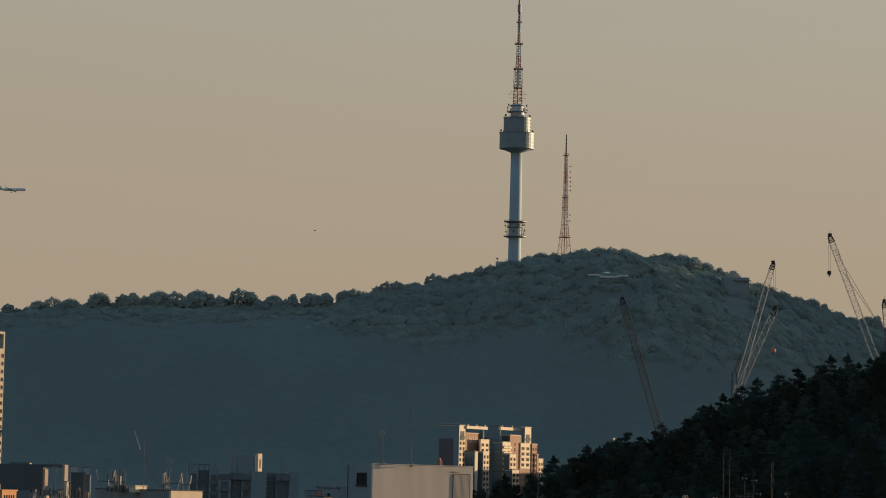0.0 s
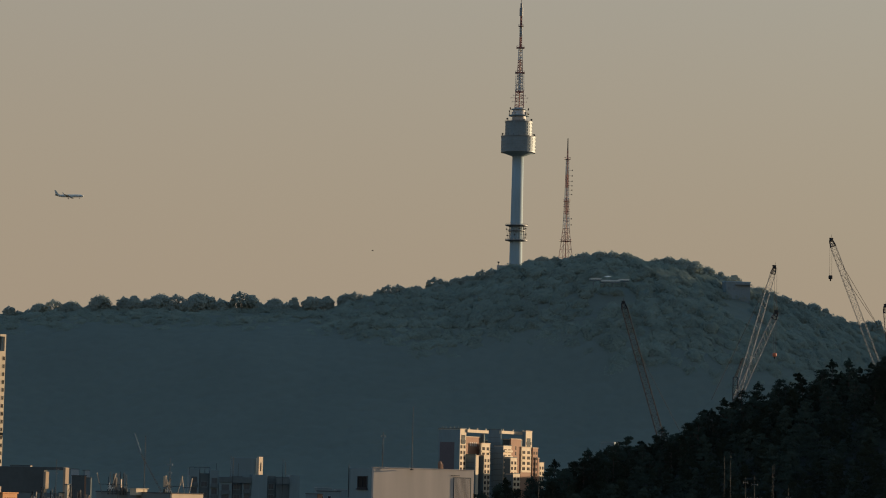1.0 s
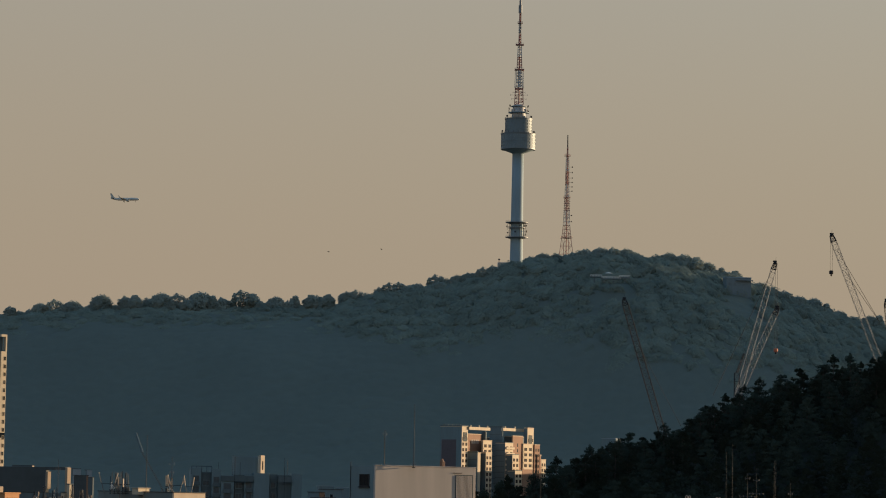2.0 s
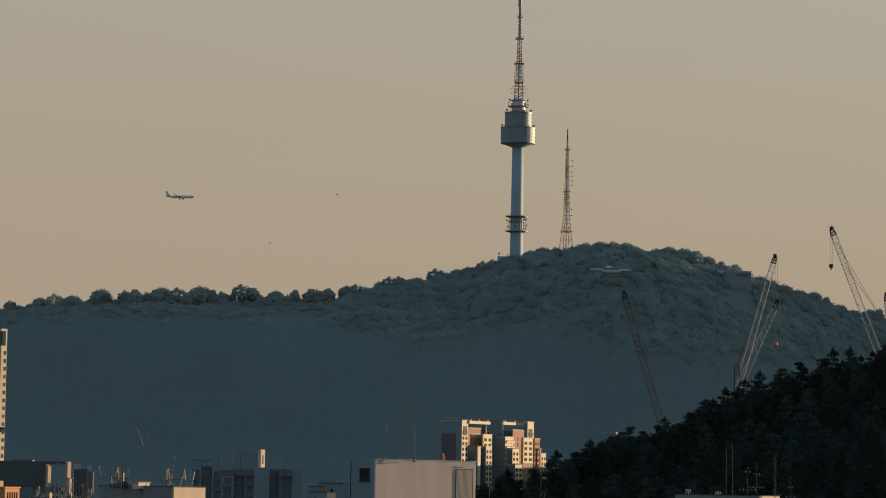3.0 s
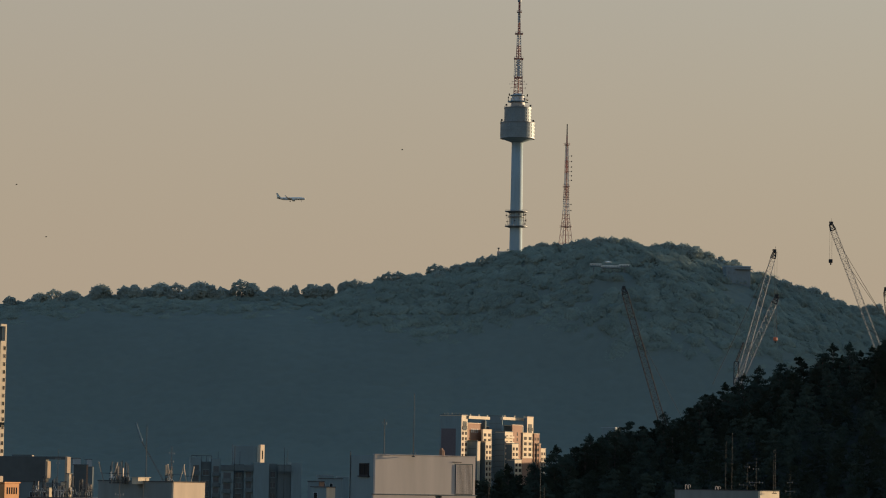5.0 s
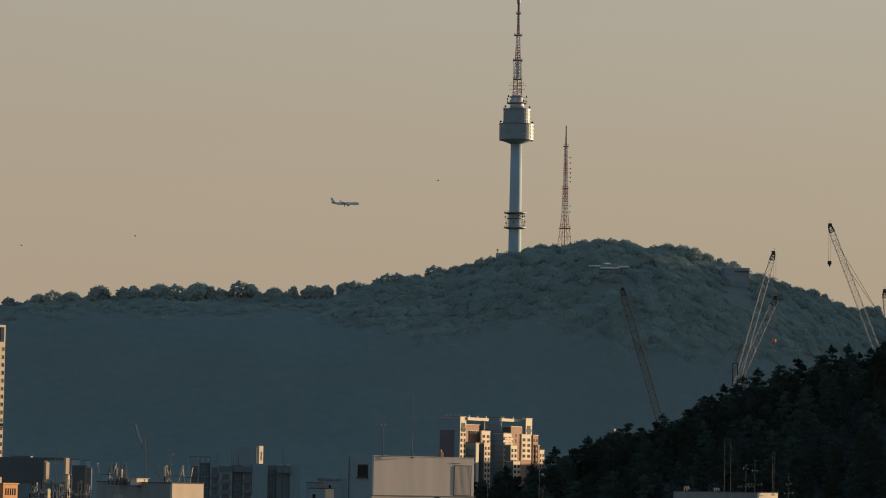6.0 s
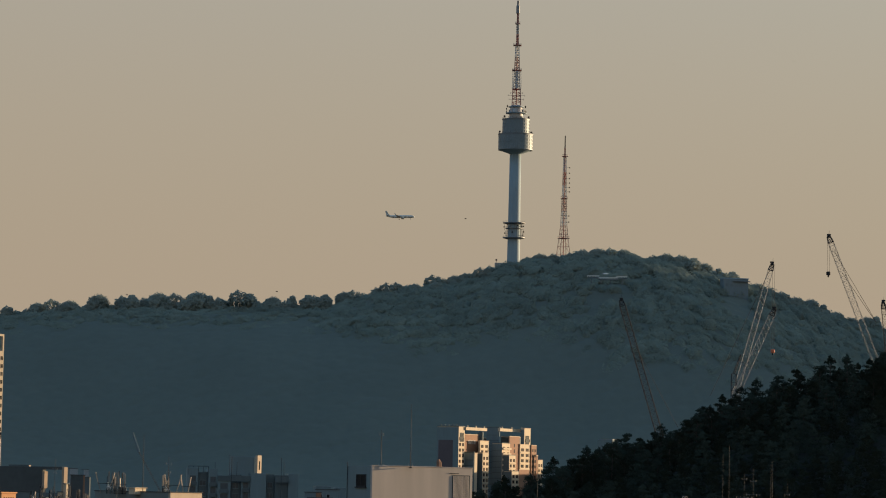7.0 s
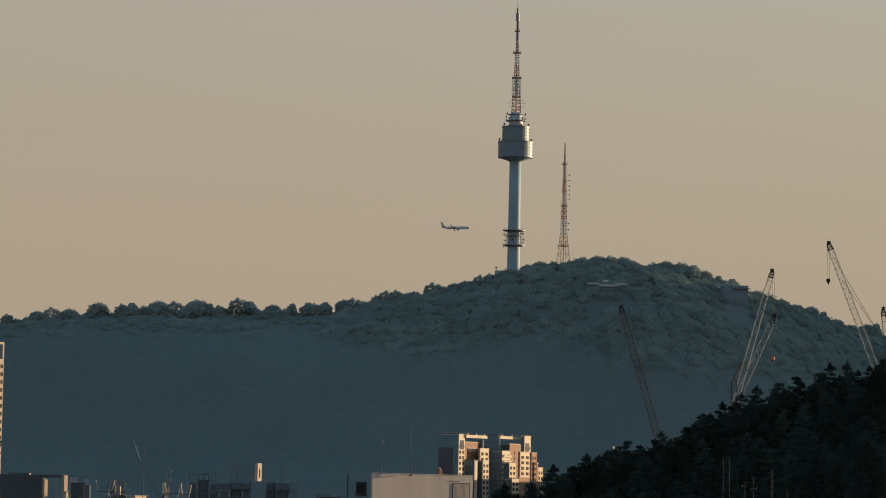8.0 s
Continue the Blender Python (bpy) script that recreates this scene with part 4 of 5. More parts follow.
tilted_arms(-23.78, 302, ZR, 0.45, 1.7, "short antenna bracket on a flat roof")
pole_antenna(-27.96, 303, ZR, 55.24, r=0.035)
pole_antenna(-25.53, 303, ZR, 53.24, "roof antenna with short crossbars", 0.03, ((3.0, 0.45, 3), (2.2, 0.35, 3)))
vb = thing("vent_box", pose(-28.45, 303, ZR), "low sunlit metal housing on a flat roof", "vent box")
part("housing", boxed(-0.8, 0.8, -0.4, 0.4, 0, 0.62, pose(0, 0, 0, 0, 0, 52), 0.03), M_CREAM, vb)
part("lid", boxed(-0.9, 0.9, -0.5, 0.5, 0.623, 0.68, pose(0, 0, 0, 0, 0, 52), 0.015), M_CREAM, vb)
# antennas against the block's shaded wall, on a nearer roof
pole_antenna(-28.64, 285, 44, 49.62, "dark television antenna before a wall", 0.03, ((4.6, 0.7, 4),))
pole_antenna(-26.51, 285, 44, 49.66, "dark television antenna before a wall", 0.03, ((4.0, 1.4, 5), (4.3, 0.5, 3)))

# low roof crowded with aerials
near = thing("service_roof", pose(-49.69, 420, 0), "dark flat roof crowded with aerials and pipes", "building")
TN = 47.46
part("wall", boxed(-4.6, 4.0, 0, 8, 5, TN - 0.1, None, 0.03), M_WALLDARK, near)
part("roof", boxed(-4.7, 4.1, -0.1, 8.1, TN - 0.1, TN, None, 0.02), M_ROOF, near)
RACKS = ((-53.4, 1.1, 2.3, 7, 21), (-52.33, 0.9, 2.9, 6, 22), (-51.08, 0.8, 2.7, 6, 23), (-49.59, 1.5, 1.7, 8, 24), (-47.56, 1.1, 2.6, 7, 25), (-46.55, 0.8, 2.4, 5, 26), (-48.58, 0.6, 3.2, 4, 27))
for k, (u, w, h, n, s) in enumerate(RACKS):
    cell_rack(u, 421 + k % 3, TN, w, h, n, s, "dark rack of aerials on a service roof", 0.35)
for u, h in ((-50.09, 2.0), (-49.33, 3.1), (-51.97, 1.2)):
    g = thing("vent_stack", pose(u, 424, TN, 0, 0, 50), "sunlit cream ventilation stack on a service roof", "chimney")
    part("stack", boxed(-0.3, 0.3, -0.25, 0.25, 0, h, None, 0.04), M_CREAM, g)
    part("cap", boxed(-0.38, 0.38, -0.33, 0.33, h + 0.002, h + 0.12), M_WALLGREY, g)
for i, u in enumerate((-50.8, -50.35, -50.05, -49.67)):
    g = thing("vent_pipe", pose(u, 420.5, TN), "white goose-neck vent pipe on a service roof", "pipe", "goose-neck pipes")
    bm = tube(bmesh.new(), (0, 0, 0), (0, 0, 0.8), 0.07, None, 8)
    for j in range(5):
        a, b = j * math.pi / 5, (j + 1) * math.pi / 5
        tube(bm, (0.16 - 0.16 * math.cos(a), 0, 0.8 + 0.16 * math.sin(a)), (0.16 - 0.16 * math.cos(b), 0, 0.8 + 0.16 * math.sin(b)), 0.07, None, 8)
    part("pipe", bm, M_WALLWHITE, g)


# dark office block with a framed opening on its roof
def framed_block():
    d = 600
    x, top = -70.32, 54.07
    t = thing("framed_block", turned(x, d, 0, 52), "dark clad office block with a tall roof frame", "building")
    s = 1 / 0.788
    m1 = 4.5 * s
    m2 = 16.07 * s
    low = top - 4.93
    # tan of post and reveal puts sunlight on the dark block into the colour
    part("frame_post", boxed(0, 0.64 / 0.616, 0, 0.6, low - 5, top - 0.05, None, 0.05), M_TAN, t, "sunlit end post of the frame")
    part("frame_beam", boxed(0.05, 1.2, 0.603, m1, top - 0.55, top), M_WALLDARK, t)
    part("upper_wall", boxed(0, 1.0, m1, m2, low, top, None, 0.05), M_WALLDARK, t)
    part("sunlit_reveal", boxed(-0.05, 0.5 / 0.616, m1 - 0.6, m1 - 0.003, low + 0.8, top - 0.9), M_TAN, t)
    part("lower_wall", boxed(0.1, 1.6, 0.7, m2, 5, low - 0.003), M_WALLGREY, t)
    for i in range(3):
        facade_window(t, Matrix.Translation((0.1, 3.0 + i * 3.4, low - 3.6)) @ pose(0, 0, 0, 0, 0, -90), 2.4, 1.8, M_FRAME, 2)
    part("stair_post", boxed(-0.4, 1.8, 1.3, 1.9, low - 4, low - 0.6), M_TAN, t)


framed_block()
pole_antenna(-71.55, 596, 49.02 - 3, 55.48, "tall dark roof aerial with crossbars", 0.05, ((7.6, 0.9, 3), (6.8, 0.6, 3)))

# small orange-lit house in the corner
oh = thing("ochre_house", turned(-51.96, 380, 0, 55), "small ochre rendered house with a balustrade", "building")
OT = 49.29
part("wall", boxed(0, 1.5 / 0.574, 0, 0.9, 5, OT, None, 0.04), M_OCHRE, oh)
part("coping", boxed(-0.1, 1.56 / 0.574, -0.1, 1.0, OT + 0.003, OT + 0.15), M_OCHRE, oh)
for i in range(5):
    part("slot", boxed(0.42 + i * 0.4, 0.62 + i * 0.4, -0.02, 0.06, OT - 1.3, OT - 0.5), M_GLASS, oh)
ch = thing("chimney_block", turned(-53.98, 390, 0, 55), "sunlit cream chimney block on a roof", "chimney")
part("stack", boxed(-0.4, 0.5, -0.2, 1, 20, 50.14, None, 0.05), M_TAN, ch)


# slab tower at the edge
def slab_tower():
    d = 1120
    x, top = -155.87, 104.13
    t = thing("slab_tower", turned(x, d, 0, 48), "tall cream residential tower with rows of windows", "building")
    L = 1.8 / 0.669
    part("wall", boxed(0, L, 0, 14, 5, top - 6, None, 0.05), M_CREAM, t)
    part("wing", boxed(-12, -0.003, 1.5, 14, 5, top - 2, None, 0.05), M_BROWN, t)
    part("roof_beam", boxed(0, L, 0, 1, top - 0.8, top), M_CREAM, t)
    part("roof_post", boxed(L - 0.6, L, 0, 1, top - 6, top - 0.803), M_CREAM, t)
    part("roof_box", boxed(0, L * 0.7, 1.3, 12, top - 5.997, top - 1), M_WALLGREY, t)
    part("dark_floor", boxed(-0.02, L * 0.98, -0.05, 0.2, 67.55, 69.34), M_GLASS, t)
    z = top - 9.3
    while z > 35:
        facade_window(t, Matrix.Translation((L * 0.5, 0, z)), 1.1, 1.5, M_CREAM, 1, False)
        facade_window(t, Matrix.Translation((-2.4, 1.5, z)), 1.5, 1.6, M_WALLGREY, 0, False)
        z -= 2.8


slab_tower()


# blue apartment block in the shade
def shaded_apartments():
    d = 810
    x, top = -63.18, 55.57
    t = thing("shaded_apartments", turned(x, d, 0, 8), "blue-grey apartment block in evening shade", "building")
    k = 0.1446
    # bays: start, end, height above the first roof, setback, wall
    bays = ((0, 17, 0.6, 0.6, M_WALLBLUE), (17, 36, -0.5, 1.6, M_WALLGREY), (36, 52, 0.4, 0.4, M_WALLBLUE), (52, 75, -1.2, 0.0, M_WALLBLUE), (75, 94, -1.0, 1.8, M_WALLGREY), (94, 110, -0.9, 0.8, M_WALLBLUE), (110, 138, -0.5, 0.2, M_WALLBLUE), (138, 154, -0.7, 2.5, M_WALLGREY), (154, 178, -0.9, 1.4, M_WALLGREY), (178, 196, -0.4, 0.9, M_WALLBLUE))
    for a, b, up, back, mat in bays:
        x0, x1 = a * k, b * k
        h = top + up - 0.2
        w = part("bay_wall", boxed(x0 + 0.002, x1 - 0.002, back, back + 9, 5, h, None, 0.03), mat, t)
        if b < 112 or a > 137 and b < 156:
            z = h - 3.5
            while z > 38:
                ww = min(1.9, (x1 - x0) * 0.62)
                facade_window(w, Matrix.Translation(((x0 + x1 - ww) / 2, back, z)), ww, 1.5, M_WALLBLUE if mat is M_WALLGREY else M_WALLGREY, 1, True, M_HAZEGLASS)
                if mat is M_WALLBLUE:
                    part("balcony", boxed((x0 + x1 - ww) / 2 - 0.15, (x0 + x1 + ww) / 2 + 0.15, back - 0.5, back - 0.17, z - 1.0, z - 0.12), M_WALLGREY, w)
                z -= 2.75
    for a, b in ((0, 36),):
        part("roof_rail", boxed(a * k, b * k, 1.0, 1.1, top + 0.7, top + 0.9), M_WALLGREY, t)
        n = int((b - a) / 8)
        for i in range(n + 1):
            part("rail_post", boxed(a * k + (b - a) * k * i / n - 0.1, a * k + (b - a) * k * i / n + 0.1, 1.0, 1.15, top - 1.2, top + 0.697), M_WALLGREY, t)
    for a, b in ((52, 75), (75, 110), (154, 178)):
        part("parapet", boxed(a * k + 0.05, b * k - 0.05, -0.2, -0.1, top - 2.9, top - 1.5), M_WALLGREY, t)
    part("stair_head", boxed(11, 17.3, 4, 9, top - 2.5, 59.2, None, 0.05), M_WALLBLUE, t)
    # lit part of the stair head, with sunlight put into its sand colour
    part("stair_head_lit", boxed(0, 1.65, 0, 0.7, top - 1.0, 59.47, pose(17.8, 2.5, 0, 0, 0, 44), 0.04), M_SAND, t, "sunlit cream stair head")
    part("slit_window", boxed(0.65, 1.0, -0.03, 0.1, top + 0.2, top + 2.4, pose(17.8, 2.5, 0, 0, 0, 44)), M_GLASS, t)
    for a in (6.9, 10.6, 12.5, 24.6):
        whip(t, a, 1.6, top - 3, top + 1.6 + (a * 7 % 3), 0.06)


shaded_apartments()
pole_antenna(-51.5, 800, 20, 58.95, "tall dark mast beside an apartment block", 0.09)
pole_antenna(-38.97, 800, 20, 58.73, "tall dark mast beside an apartment block", 0.09)


def low_house(name, u, d, top, rz, L, Mw, wall, lit, label, windows=0, roof=M_ROOF):
    t = thing(name, turned(u, d, 0, rz), label, "house", "low houses")
    # the lit colour on the sunny wall carries sunlight, the body colour shade
    part("sunny_wall", boxed(0, L, 0, 0.3, 4, top, None, 0.04), lit, t)
    part("body", boxed(0.003, L, 0.303, Mw, 4, top - 0.01), wall, t)
    part("roof", boxed(-0.15, L + 0.1, -0.1, Mw + 0.1, top + 0.002, top + 0.18, None, 0.03), roof, t)
    for i in range(windows):
        facade_window(t, Matrix.Translation((0.003, 1.4 + (i + 1) * Mw / (windows + 1), top - 2.3)) @ pose(0, 0, 0, 0, 0, -90), 1.1, 1.3, M_FRAME, 0)
    return t


low_house("low_house", -26.19, 700, 50.18, 52, 1 / 0.616, 2.75 / 0.788, M_APARTMENT, M_BROWN, "low grey house with a brick gable end", 0)
low_house("low_house", -22.44, 640, 49.06, 52, 1.6 / 0.616, 3.43 / 0.788, M_WALLBLUE, M_SAND, "low grey house with a sunlit end wall", 1)
low_house("low_house", -23.15, 760, 50.92, 52, 0.2 / 0.616, 5.7 / 0.788, M_WALLBLUE, M_WALLBLUE, "grey low house with a flat roof", 2)
low_house("low_house", -84.28, 760, 53.19, 52, 0.27 / 0.616, 3.53 / 0.788, M_WALLDARK, M_BROWN, "dark low house behind the rooftops", 0)
low_house("low_house", -218.05, 1700, 62, 52, 0.91 / 0.616, 12.14 / 0.788, M_WALLGREY, M_CREAM, "far grey house at the mountain's foot", 0)
low_house("low_house", 69.37, 1250, 73.57, 52, 2.23 / 0.616, 5.36 / 0.788, M_WALLBLUE, M_WALLBLUE, "far grey house behind the pine hill", 0, M_FRAME)
low_house("low_house", -141.87, 1300, 54.74, 52, 0.46 / 0.616, 6.96 / 0.788, M_WALLGREY, M_WALLGREY, "far pale house at the mountain's foot", 0)
# pale roof colour on the next two stands for sunlit roofs
low_house("low_house", -56.5, 1500, 53.4, 10, 7, 9, M_WALLBLUE, M_WALLBLUE, "far low house with a pale flat roof", 0, M_FRAME)
low_house("low_house", -48.5, 1540, 52.9, 10, 5, 9, M_WALLBLUE, M_WALLBLUE, "far low house with a pale flat roof", 0, M_FRAME)
low_house("low_house", -173, 1500, 59.4, 30, 4, 3, M_WALLBLUE, M_FRAME, "far small white house at the mountain's foot")
low_house("low_house", -167.5, 1510, 59.0, 30, 2.5, 3, M_WALLBLUE, M_FRAME, "far small white house at the mountain's foot")


# sunlit stepped apartment complex
def stepped_apartments():
    d = 1600
    k = 1600 / 5600
    x, top = 11.09, 85.18
    t = thing("stepped_apartments", pose(x, d, 0), "stepped cream and brown apartment complex in sunset light", "building")
    # lit face from a to b, drop below the top, height (None: to the ground), nearness, depth seen on the shaded side, wall
    # the blocks step back one behind the other, so that their faces catch the low sun
    # cores, stair_block and slab 72: dark or blue wall colours put in for shade
    blocks = (
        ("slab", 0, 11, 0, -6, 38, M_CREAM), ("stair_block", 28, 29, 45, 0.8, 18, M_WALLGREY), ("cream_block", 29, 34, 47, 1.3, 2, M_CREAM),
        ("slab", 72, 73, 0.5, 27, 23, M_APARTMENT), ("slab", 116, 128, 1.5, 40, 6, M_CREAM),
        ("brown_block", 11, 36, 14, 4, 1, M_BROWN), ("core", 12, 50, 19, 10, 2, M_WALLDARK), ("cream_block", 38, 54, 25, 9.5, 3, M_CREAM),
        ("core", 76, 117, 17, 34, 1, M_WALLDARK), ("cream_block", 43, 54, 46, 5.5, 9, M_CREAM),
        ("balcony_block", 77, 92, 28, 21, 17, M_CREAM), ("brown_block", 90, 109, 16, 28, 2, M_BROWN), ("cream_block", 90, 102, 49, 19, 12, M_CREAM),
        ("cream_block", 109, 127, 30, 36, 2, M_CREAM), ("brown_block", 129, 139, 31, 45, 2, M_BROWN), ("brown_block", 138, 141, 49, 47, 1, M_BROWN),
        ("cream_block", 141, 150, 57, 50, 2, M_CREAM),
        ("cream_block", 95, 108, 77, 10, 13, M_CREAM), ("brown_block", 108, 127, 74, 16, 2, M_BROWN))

    def corner(a, back):
        """The front corner of a block at a along the front and so far back, and how much larger it is built there."""
        grow = 1 + back / d
        return pose((x + a * k) * grow - x, back, 0, 0, 0, rz), grow
    rz = 58
    c, s = math.cos(radians(rz)), math.sin(radians(rz))
    for name, a, b, drop, off, deep, mat in blocks:
        L, Mw = (b - a) * k / c, deep * k / s
        m, grow = corner(a, off)
        z1 = 50 + (top - drop * k - 50) * grow
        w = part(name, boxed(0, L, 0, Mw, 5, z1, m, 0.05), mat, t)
        # thin face over the shaded side, its colour carrying the shade
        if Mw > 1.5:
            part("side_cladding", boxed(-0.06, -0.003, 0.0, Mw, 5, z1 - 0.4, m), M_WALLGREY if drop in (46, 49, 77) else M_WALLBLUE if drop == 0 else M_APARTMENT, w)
        part("coping", boxed(-0.15, L + 0.15, -0.15, Mw + 0.15, z1 + 0.003, z1 + 0.35, m), M_SAND if Mw < 4 else M_WALLGREY, w)
        if (name in ("cream_block", "slab", "balcony_block") or drop == 31) and mat is not M_APARTMENT and L > 4:
            cols = 2
            z, n = z1 - (3.4 if name != "slab" else 7.0), 0
            while z > 48 and n < 10:
                for i in range(cols):
                    ww = L / cols * 0.6
                    facade_window(w, m @ Matrix.Translation((L * (i + 0.5) / cols - ww / 2, 0, z)), ww, 1.65, M_BROWN, 1, False)
                if name == "cream_block":
                    part("spandrel", boxed(0.1, L - 0.1, -0.3, -0.003, z - 0.8, z - 0.3, m), M_CREAM, w)
                z -= 2.8
                n += 1
        if name == "balcony_block":
            z = z1 - 3.2
            while z > 50:
                part("balcony", boxed(0, L, -0.9, -0.003, z, z + 1.0, m), M_CREAM, w)
                z -= 2.8
        if mat is M_APARTMENT or deep > 16 and drop > 1:
            z = z1 - 4
            while z > 48:
                part("string_course", boxed(-0.16, -0.063, 0.3, Mw - 0.1, z, z + 0.3, m), M_WALLGREY, w)
                z -= 2.8
        if name == "brown_block" and drop == 16:
            for i in range(5):
                part("slot", boxed(L * 0.45, L * 0.45 + 0.9, -0.06, 0.1, z1 - 5.4 - i * 2.8, z1 - 3.6 - i * 2.8, m), M_GLASS, w)
        if name == "brown_block" and drop == 14:
            for i in range(4):
                part("sign_bar", boxed(L * 0.25 + i * L * 0.14, L * 0.25 + i * L * 0.14 + L * 0.09, -0.12, -0.003, z1 - 4.6, z1 - 2.6, m), M_WALLWHITE, w)
    for a, b in ((12, 50), (72, 118)):
        L = (b - a) * k / c
        m, grow = corner(a, -1.2 if a < 50 else 26)
        z1 = 50 + (top - (0.5 + 1.5 * a / 100) * k - 50) * grow
        p = part("roof_beam", boxed(0, L, -0.4, 1.0, z1 - 1.5, z1, m), M_CREAM, t)
        for i in range(3):
            part("lamp_stub", boxed(L * (0.1 + i * 0.4), L * (0.1 + i * 0.4) + 0.5, 0, 0.5, z1 + 0.003, z1 + 0.9, m), M_CREAM, p)
    m = corner(0, -6)[0]
    Mw = 38 * k / s
    for i in range(5):
        part("parapet_post", boxed(0.1, 0.5, Mw * (0.1 + 0.18 * i), Mw * (0.1 + 0.18 * i) + 0.4, top + 0.36, top + 0.9, m), M_WALLGREY, t)
    part("brick_panel", boxed(-0.12, -0.063, Mw * 0.25, Mw * 0.92, 30, top - 24 * k, m), M_PLUM, t)
    # round stair head behind the brown block, and the grilles of the two roof frames
    part("stair_drum", lathe(bmesh.new(), [(1.35, top - 40 * k), (1.35, top - 10 * k), (1.0, top - 8 * k)], 20), M_WALLGREY, t, "", True).location = (40 * k, 17, 0.3)
    for a, off in ((0, -6), (116, 40)):
        m = corner(a, off)[0]
        L = 11 * k / c
        g = part("grille_frame", boxed(L * 0.2, L * 0.82, -0.08, -0.003, top - 27 * k, top - 11 * k, m), M_GLASS, t)
        for i in range(7):
            part("grille_bar", boxed(L * 0.2, L * 0.82, -0.16, -0.083, top - (26 - 2.1 * i) * k, top - (25.3 - 2.1 * i) * k, m), M_WALLGREY, g)


stepped_apartments()


# roof with pipes and aerials before the pine hill
T3 = 49.9
flat_roof_block("flat_roof_block", 35.47, 350, T3, 48, 2.44 / 0.669, 8.81 / 0.743, M_SHADEPLASTER, "pale rooftop block with one sunlit end", lit=M_CREAM)
for u, dd, h in ((27.86, 358, 1.0), (28.18, 358, 1.0), (30.98, 355, 0.8), (31.3, 355, 0.8)):
    g = thing("vent_pipe", pose(u, dd, T3 - 0.25), "white goose-neck vent pipe on a flat roof", "pipe", "goose-neck pipes")
    bm = tube(bmesh.new(), (0, 0, 0), (0, 0, h * 0.75), 0.036, None, 8)
    for j in range(5):
        a, b = j * math.pi / 5, (j + 1) * math.pi / 5
        tube(bm, (0.11 - 0.11 * math.cos(a), 0, h * 0.75 + 0.11 * math.sin(a)), (0.11 - 0.11 * math.cos(b), 0, h * 0.75 + 0.11 * math.sin(b)), 0.036, None, 8)
    tube(bm, (0.22, 0, h * 0.75), (0.22, 0, h * 0.5), 0.036, None, 8)
    part("pipe", bm, M_WALLWHITE, g)
for x, y, top, arms in ((32.03, 354, 55.44, ()), (32.72, 354, 56.27, ()), (34.23, 352, 53.13, ((2.9, 0.5, 3), (0.9, 1.7, 5))), (35.23, 352, 53.71, ((2.7, 0.6, 3), (1.2, 1.5, 5))), (37.07, 351, 54.42, ()), (37.25, 351, 54.61, ()), (38.89, 351, 52.2, ((5.0, 0.5, 3), (4.0, 0.9, 3)))):
    base = T3 - 0.25 if x < 38.32 else T3 - 4
    pole_antenna(x, y, base, top, "thin steel aerial on a flat roof", 0.024, arms)


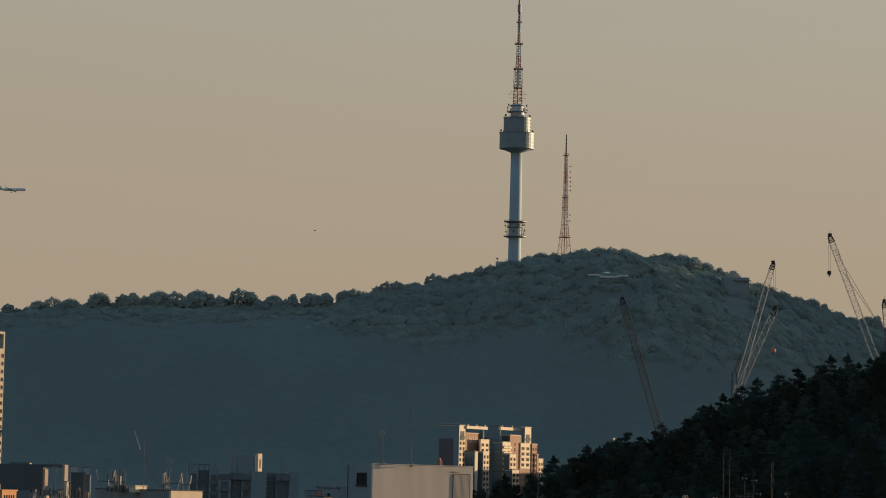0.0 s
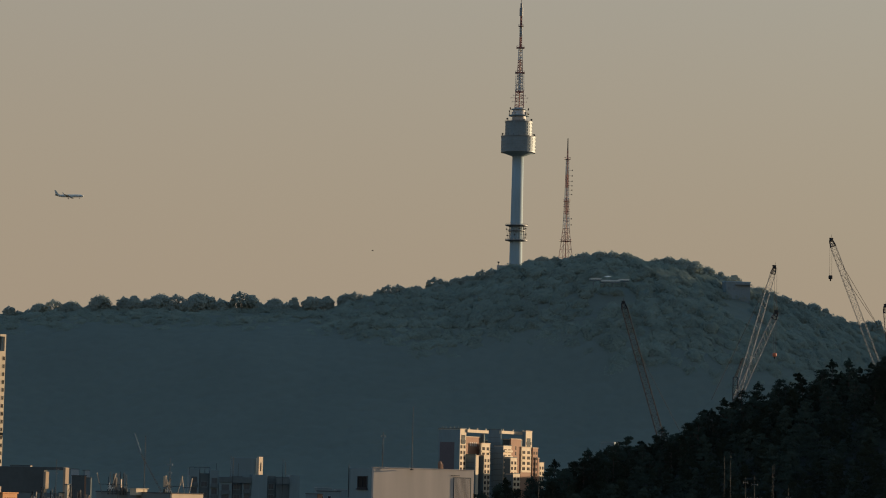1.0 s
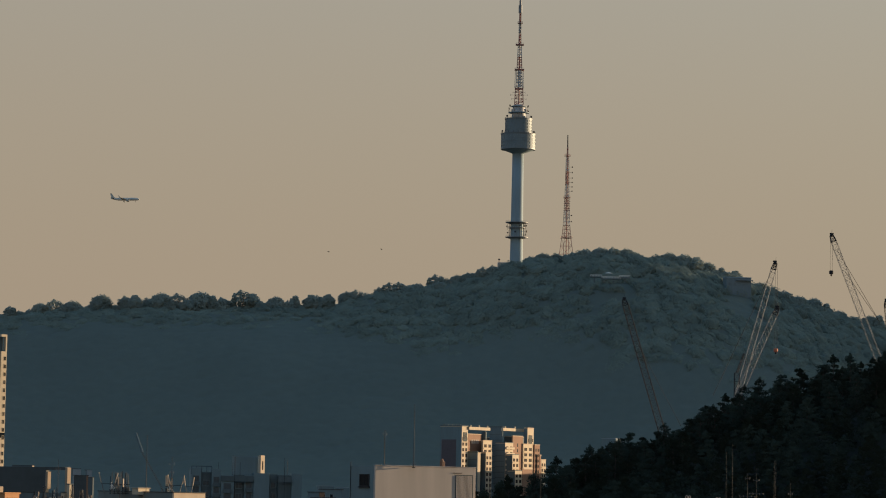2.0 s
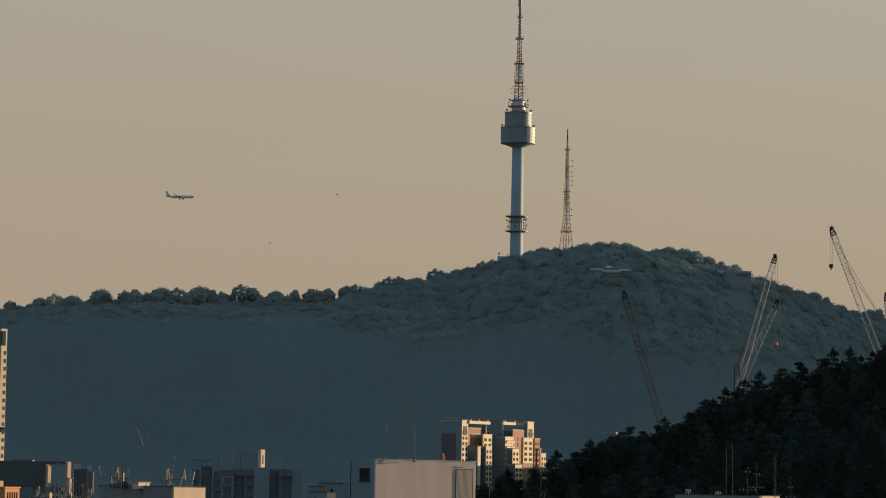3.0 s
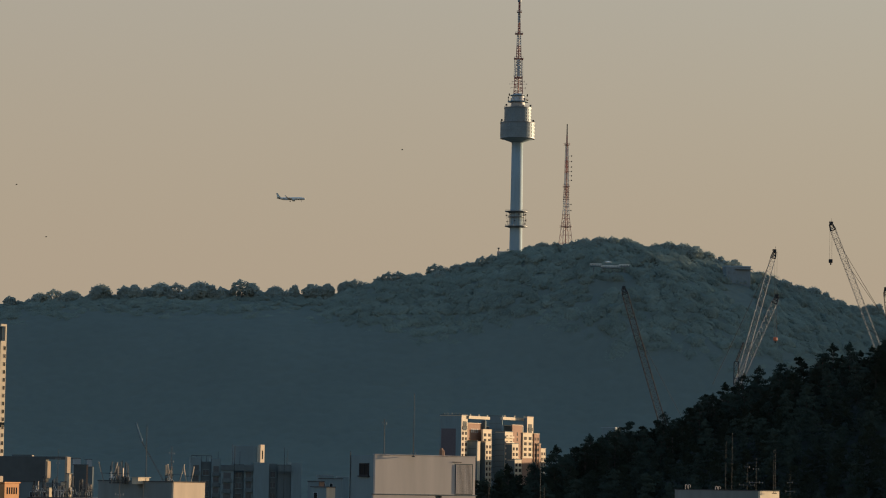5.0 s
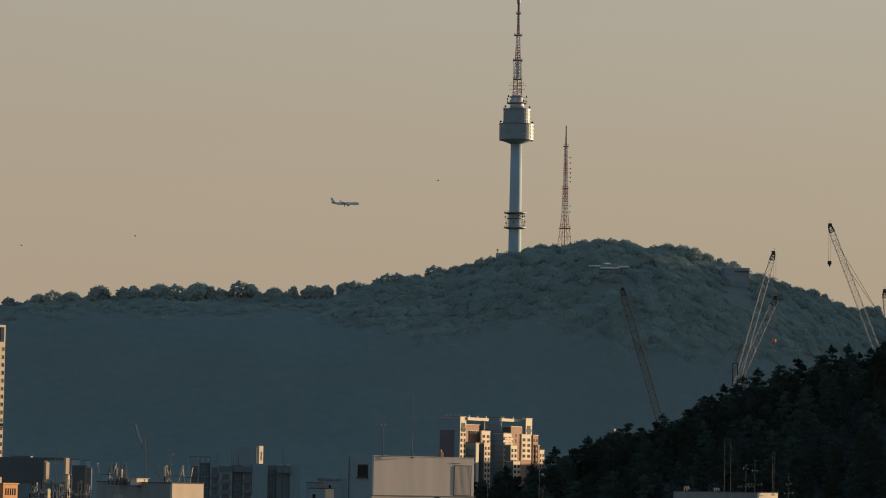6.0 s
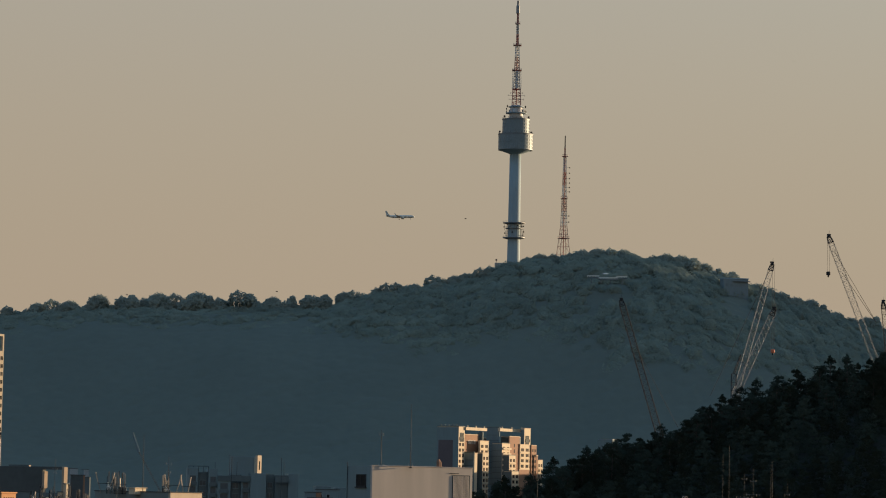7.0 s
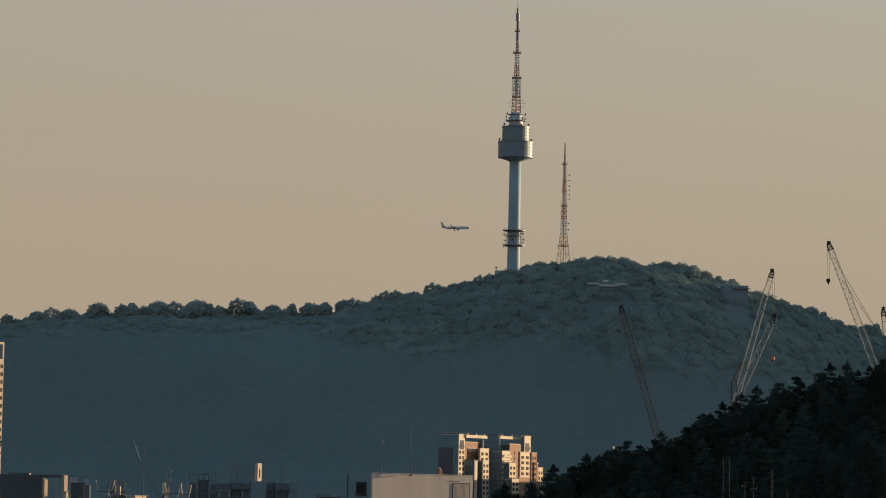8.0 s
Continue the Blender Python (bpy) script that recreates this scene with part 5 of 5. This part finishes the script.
# ---- the airliner ----
def airliner():
    t = thing("airliner", pose(-614, 4500, 469), "pale twin-engine passenger jet flying with wheels lowered", "airplane")
    # fuselage along +x
    rings = [(-19.6, 0.25, 1.0), (-17.5, 0.75, 0.75), (-13.5, 1.4, 0.35), (-9, 1.88, 0.05), (0, 1.95, 0), (10, 1.95, 0), (15, 1.9, -0.05), (17.5, 1.55, -0.2), (19.0, 0.95, -0.4), (19.7, 0.3, -0.55)]
    bm = bmesh.new()
    loops = [[bm.verts.new((x, r * math.cos(i * math.tau / 20), zc + r * math.sin(i * math.tau / 20))) for i in range(20)] for x, r, zc in rings]
    for lo, hi in zip(loops, loops[1:]):
        for i in range(20):
            bm.faces.new((lo[i], hi[i], hi[(i + 1) % 20], lo[(i + 1) % 20]))
    bm.faces.new(loops[0])
    bm.faces.new(loops[-1][::-1])
    part("fuselage", bm, M_PLANE, t, "", True)

    def slab(bm, root, tip, thick):
        """A tapered wing panel between a root and a tip chord, each (leading x, trailing x, y, z)."""
        vs = []
        for (a, b, y, z), th in ((root, thick), (tip, thick * 0.5)):
            vs.append([bm.verts.new(p) for p in ((a, y, z), ((a * 0.7 + b * 0.3), y, z + th), (b, y, z), ((a * 0.7 + b * 0.3), y, z - th * 0.6))])
        for i in range(4):
            bm.faces.new((vs[0][i], vs[0][(i + 1) % 4], vs[1][(i + 1) % 4], vs[1][i]))
        bm.faces.new(vs[0][::-1])
        bm.faces.new(vs[1])
        return bm
    for s in (-1, 1):
        w = part("wing", slab(bmesh.new(), (4.5, -3.0, s * 1.6, -1.0), (-4.6, -6.2, s * 17.2, 0.9), 0.45), M_PLANE, t)
        bm = bmesh.new()
        vs = [bm.verts.new(p) for p in ((-4.6, s * 17.15, 0.9), (-6.2, s * 17.15, 0.9), (-7.6, s * 17.6, 3.4), (-6.8, s * 17.6, 3.4))]
        ws = [bm.verts.new((v.co.x, v.co.y + s * 0.14, v.co.z)) for v in vs]
        bm.faces.new(vs)
        bm.faces.new(ws[::-1])
        for i in range(4):
            bm.faces.new((vs[i], ws[i], ws[(i + 1) % 4], vs[(i + 1) % 4]))
        part("winglet", bm, M_PLANE, w)
        part("tailplane", slab(bmesh.new(), (-14.0, -17.8, s * 0.6, 1.2), (-17.6, -19.2, s * 7.1, 1.9), 0.2), M_PLANE, t)
        e = part("engine", bmesh.new(), M_PLANEBLUE, w)
        bm = bmesh.new()
        lathe(bm, [(0.7, -2.0), (1.05, -0.6), (1.1, 1.2), (0.95, 1.9)], 16)
        bmesh.ops.transform(bm, matrix=pose(3.6, s * 4.9, -2.1, 0, 90, 0), verts=bm.verts)
        bm.to_mesh(e.data)
        bm.free()
        part("gear_leg", tube(bmesh.new(), (-1.2, s * 2.9, -1.0), (-1.2, s * 2.9, -3.6), 0.18), M_DARKSTEEL, t)
        part("wheel", tube(bmesh.new(), (-1.2, s * 2.9 - 0.5, -3.6), (-1.2, s * 2.9 + 0.5, -3.6), 0.6, None, 14), M_DARKSTEEL, t)
    part("gear_leg", tube(bmesh.new(), (14.2, 0, -1.7), (14.2, 0, -3.5), 0.14), M_DARKSTEEL, t)
    part("wheel", tube(bmesh.new(), (14.2, -0.3, -3.5), (14.2, 0.3, -3.5), 0.4, None, 12), M_DARKSTEEL, t)
    bm = bmesh.new()
    prof = ((-12.2, 1.4), (-14.8, 3.0), (-18.0, 7.9), (-20.2, 7.9), (-18.4, 1.3))
    vs = [bm.verts.new((x, -0.18, z)) for x, z in prof]
    ws = [bm.verts.new((x, 0.18, z)) for x, z in prof]
    bm.faces.new(vs)
    bm.faces.new(ws[::-1])
    for i in range(5):
        bm.faces.new((vs[i], ws[i], ws[(i + 1) % 5], vs[(i + 1) % 5]))
    part("tail_fin", bm, M_PLANEBLUE, t)
    for i in range(26):
        part("cabin_window", boxed(-11 + i, -10.65 + i, -1.97, -1.85, 0.35, 0.8), M_PLANEBLUE, t)
    part("cockpit_window", boxed(17.0, 18.0, -1.2, 1.2, 0.55, 0.95), M_GLASS, t)
    for o in t.children:
        o.matrix_basis = Matrix.Diagonal((1.05, 1.05, 1.05, 1)) @ o.matrix_basis
    return t


def bird(x, y, z):
    t = thing("bird", pose(x, y, z), "small dark bird gliding across the sky", "bird", "birds")
    bm = bmesh.new()
    rows = [(-0.26, 0.03), (-0.14, 0.06), (0.02, 0.085), (0.14, 0.06), (0.2, 0.05), (0.26, 0.015)]
    lathe(bm, [(r, h) for h, r in rows], 10)
    bmesh.ops.transform(bm, matrix=pose(0, 0, 0, 0, 90, 0), verts=bm.verts)
    part("body", bm, M_BIRD, t, "", True)
    for s in (-1, 1):
        bm = bmesh.new()
        p = [(0.12, 0.05 * s, 0.03), (-0.08, 0.05 * s, 0.03), (-0.12, 0.25 * s, 0.12), (-0.16, 0.48 * s, 0.16), (0.02, 0.3 * s, 0.15)]
        lo = [bm.verts.new(v) for v in p]
        hi = [bm.verts.new((a, b, c + 0.02)) for a, b, c in p]
        bm.faces.new(lo)
        bm.faces.new(hi[::-1])
        for i in range(5):
            bm.faces.new((lo[i], hi[i], hi[(i + 1) % 5], lo[(i + 1) % 5]))
        part("wing", bm, M_BIRD, t)
    part("tail", boxed(-0.42, -0.24, -0.06, 0.06, -0.01, 0.015), M_BIRD, t)
    for o in t.children:
        o.matrix_basis = Matrix.Diagonal((0.72, 0.72, 0.72, 1)) @ o.matrix_basis
    return t


PLANE = airliner()
BIRD_A, BIRD_B, BIRD_C, BIRD_D = bird(-20, 550, 90), bird(-25, 550, 80), bird(-150, 550, 110), bird(300, 1200, 230)
PLANE_START, PLANE_STEP = (-614.6, 470.6), (79.4, -3.45)
# seconds, place
WAY_A = [(0, -22.1, 550, 95.4), (0.5, -14.7, 550, 93.7), (1, -12.2, 550, 92.7), (1.5, -6.9, 550, 92.7), (3, -30.2, 550, 92.3), (3.5, -39.7, 550, 92.4), (4, -50.9, 550, 92.2), (4.5, -62.0, 550, 92.0), (6, -73.2, 550, 90.5), (6.5, -64.8, 550, 87.7), (7, -54.4, 550, 83.8), (7.5, -43.8, 550, 77.2), (8, -33.0, 550, 70.0)]
WAY_B = [(0, -21.5, 550, 80.5), (1, -21.1, 550, 82.5), (1.5, -20.6, 550, 86.9), (3, -18.6, 550, 101.0), (3.5, -17.3, 550, 104.5), (4, -13.7, 550, 107.9), (4.5, -10.6, 550, 109.5), (6, -0.8, 550, 103.2), (6.5, 1.6, 550, 101.6), (7, 4.3, 550, 98.3), (7.5, 8.2, 550, 96.7), (8, 11.0, 550, 94.8)]
WAY_C = [(0, -178.0, 550, 140.0), (3, -114.0, 550, 114.0), (5.8, -57.8, 550, 94.5), (6, -53.4, 550, 92.5), (6.5, -41.5, 550, 86.6), (7, -28.3, 550, 84.9), (7.5, -15.8, 550, 82.4), (8, -3.0, 550, 79.5)]
WAY_D = [(0, 302.0, 1200, 232.0), (4, 206.0, 1200, 226.0), (6.5, 145.6, 1200, 219.7), (7, 133.6, 1200, 218.1), (7.5, 121.6, 1200, 204.2), (8, 110.0, 1200, 192.0)]


def motions():
    sx, sz = PLANE_START
    vx, vz = PLANE_STEP
    walk(PLANE, [(t, pose(sx + vx * t, 4500, sz + vz * t, 0, -1.4, 0)) for t in (0.0, 2.0, 4.0, 6.0, 8.0)])
    for ob, way in ((BIRD_A, WAY_A), (BIRD_B, WAY_B), (BIRD_C, WAY_C), (BIRD_D, WAY_D)):
        walk(ob, [(t, pose(x, y, z, 0, 0, 25)) for t, x, y, z in way])


motions()
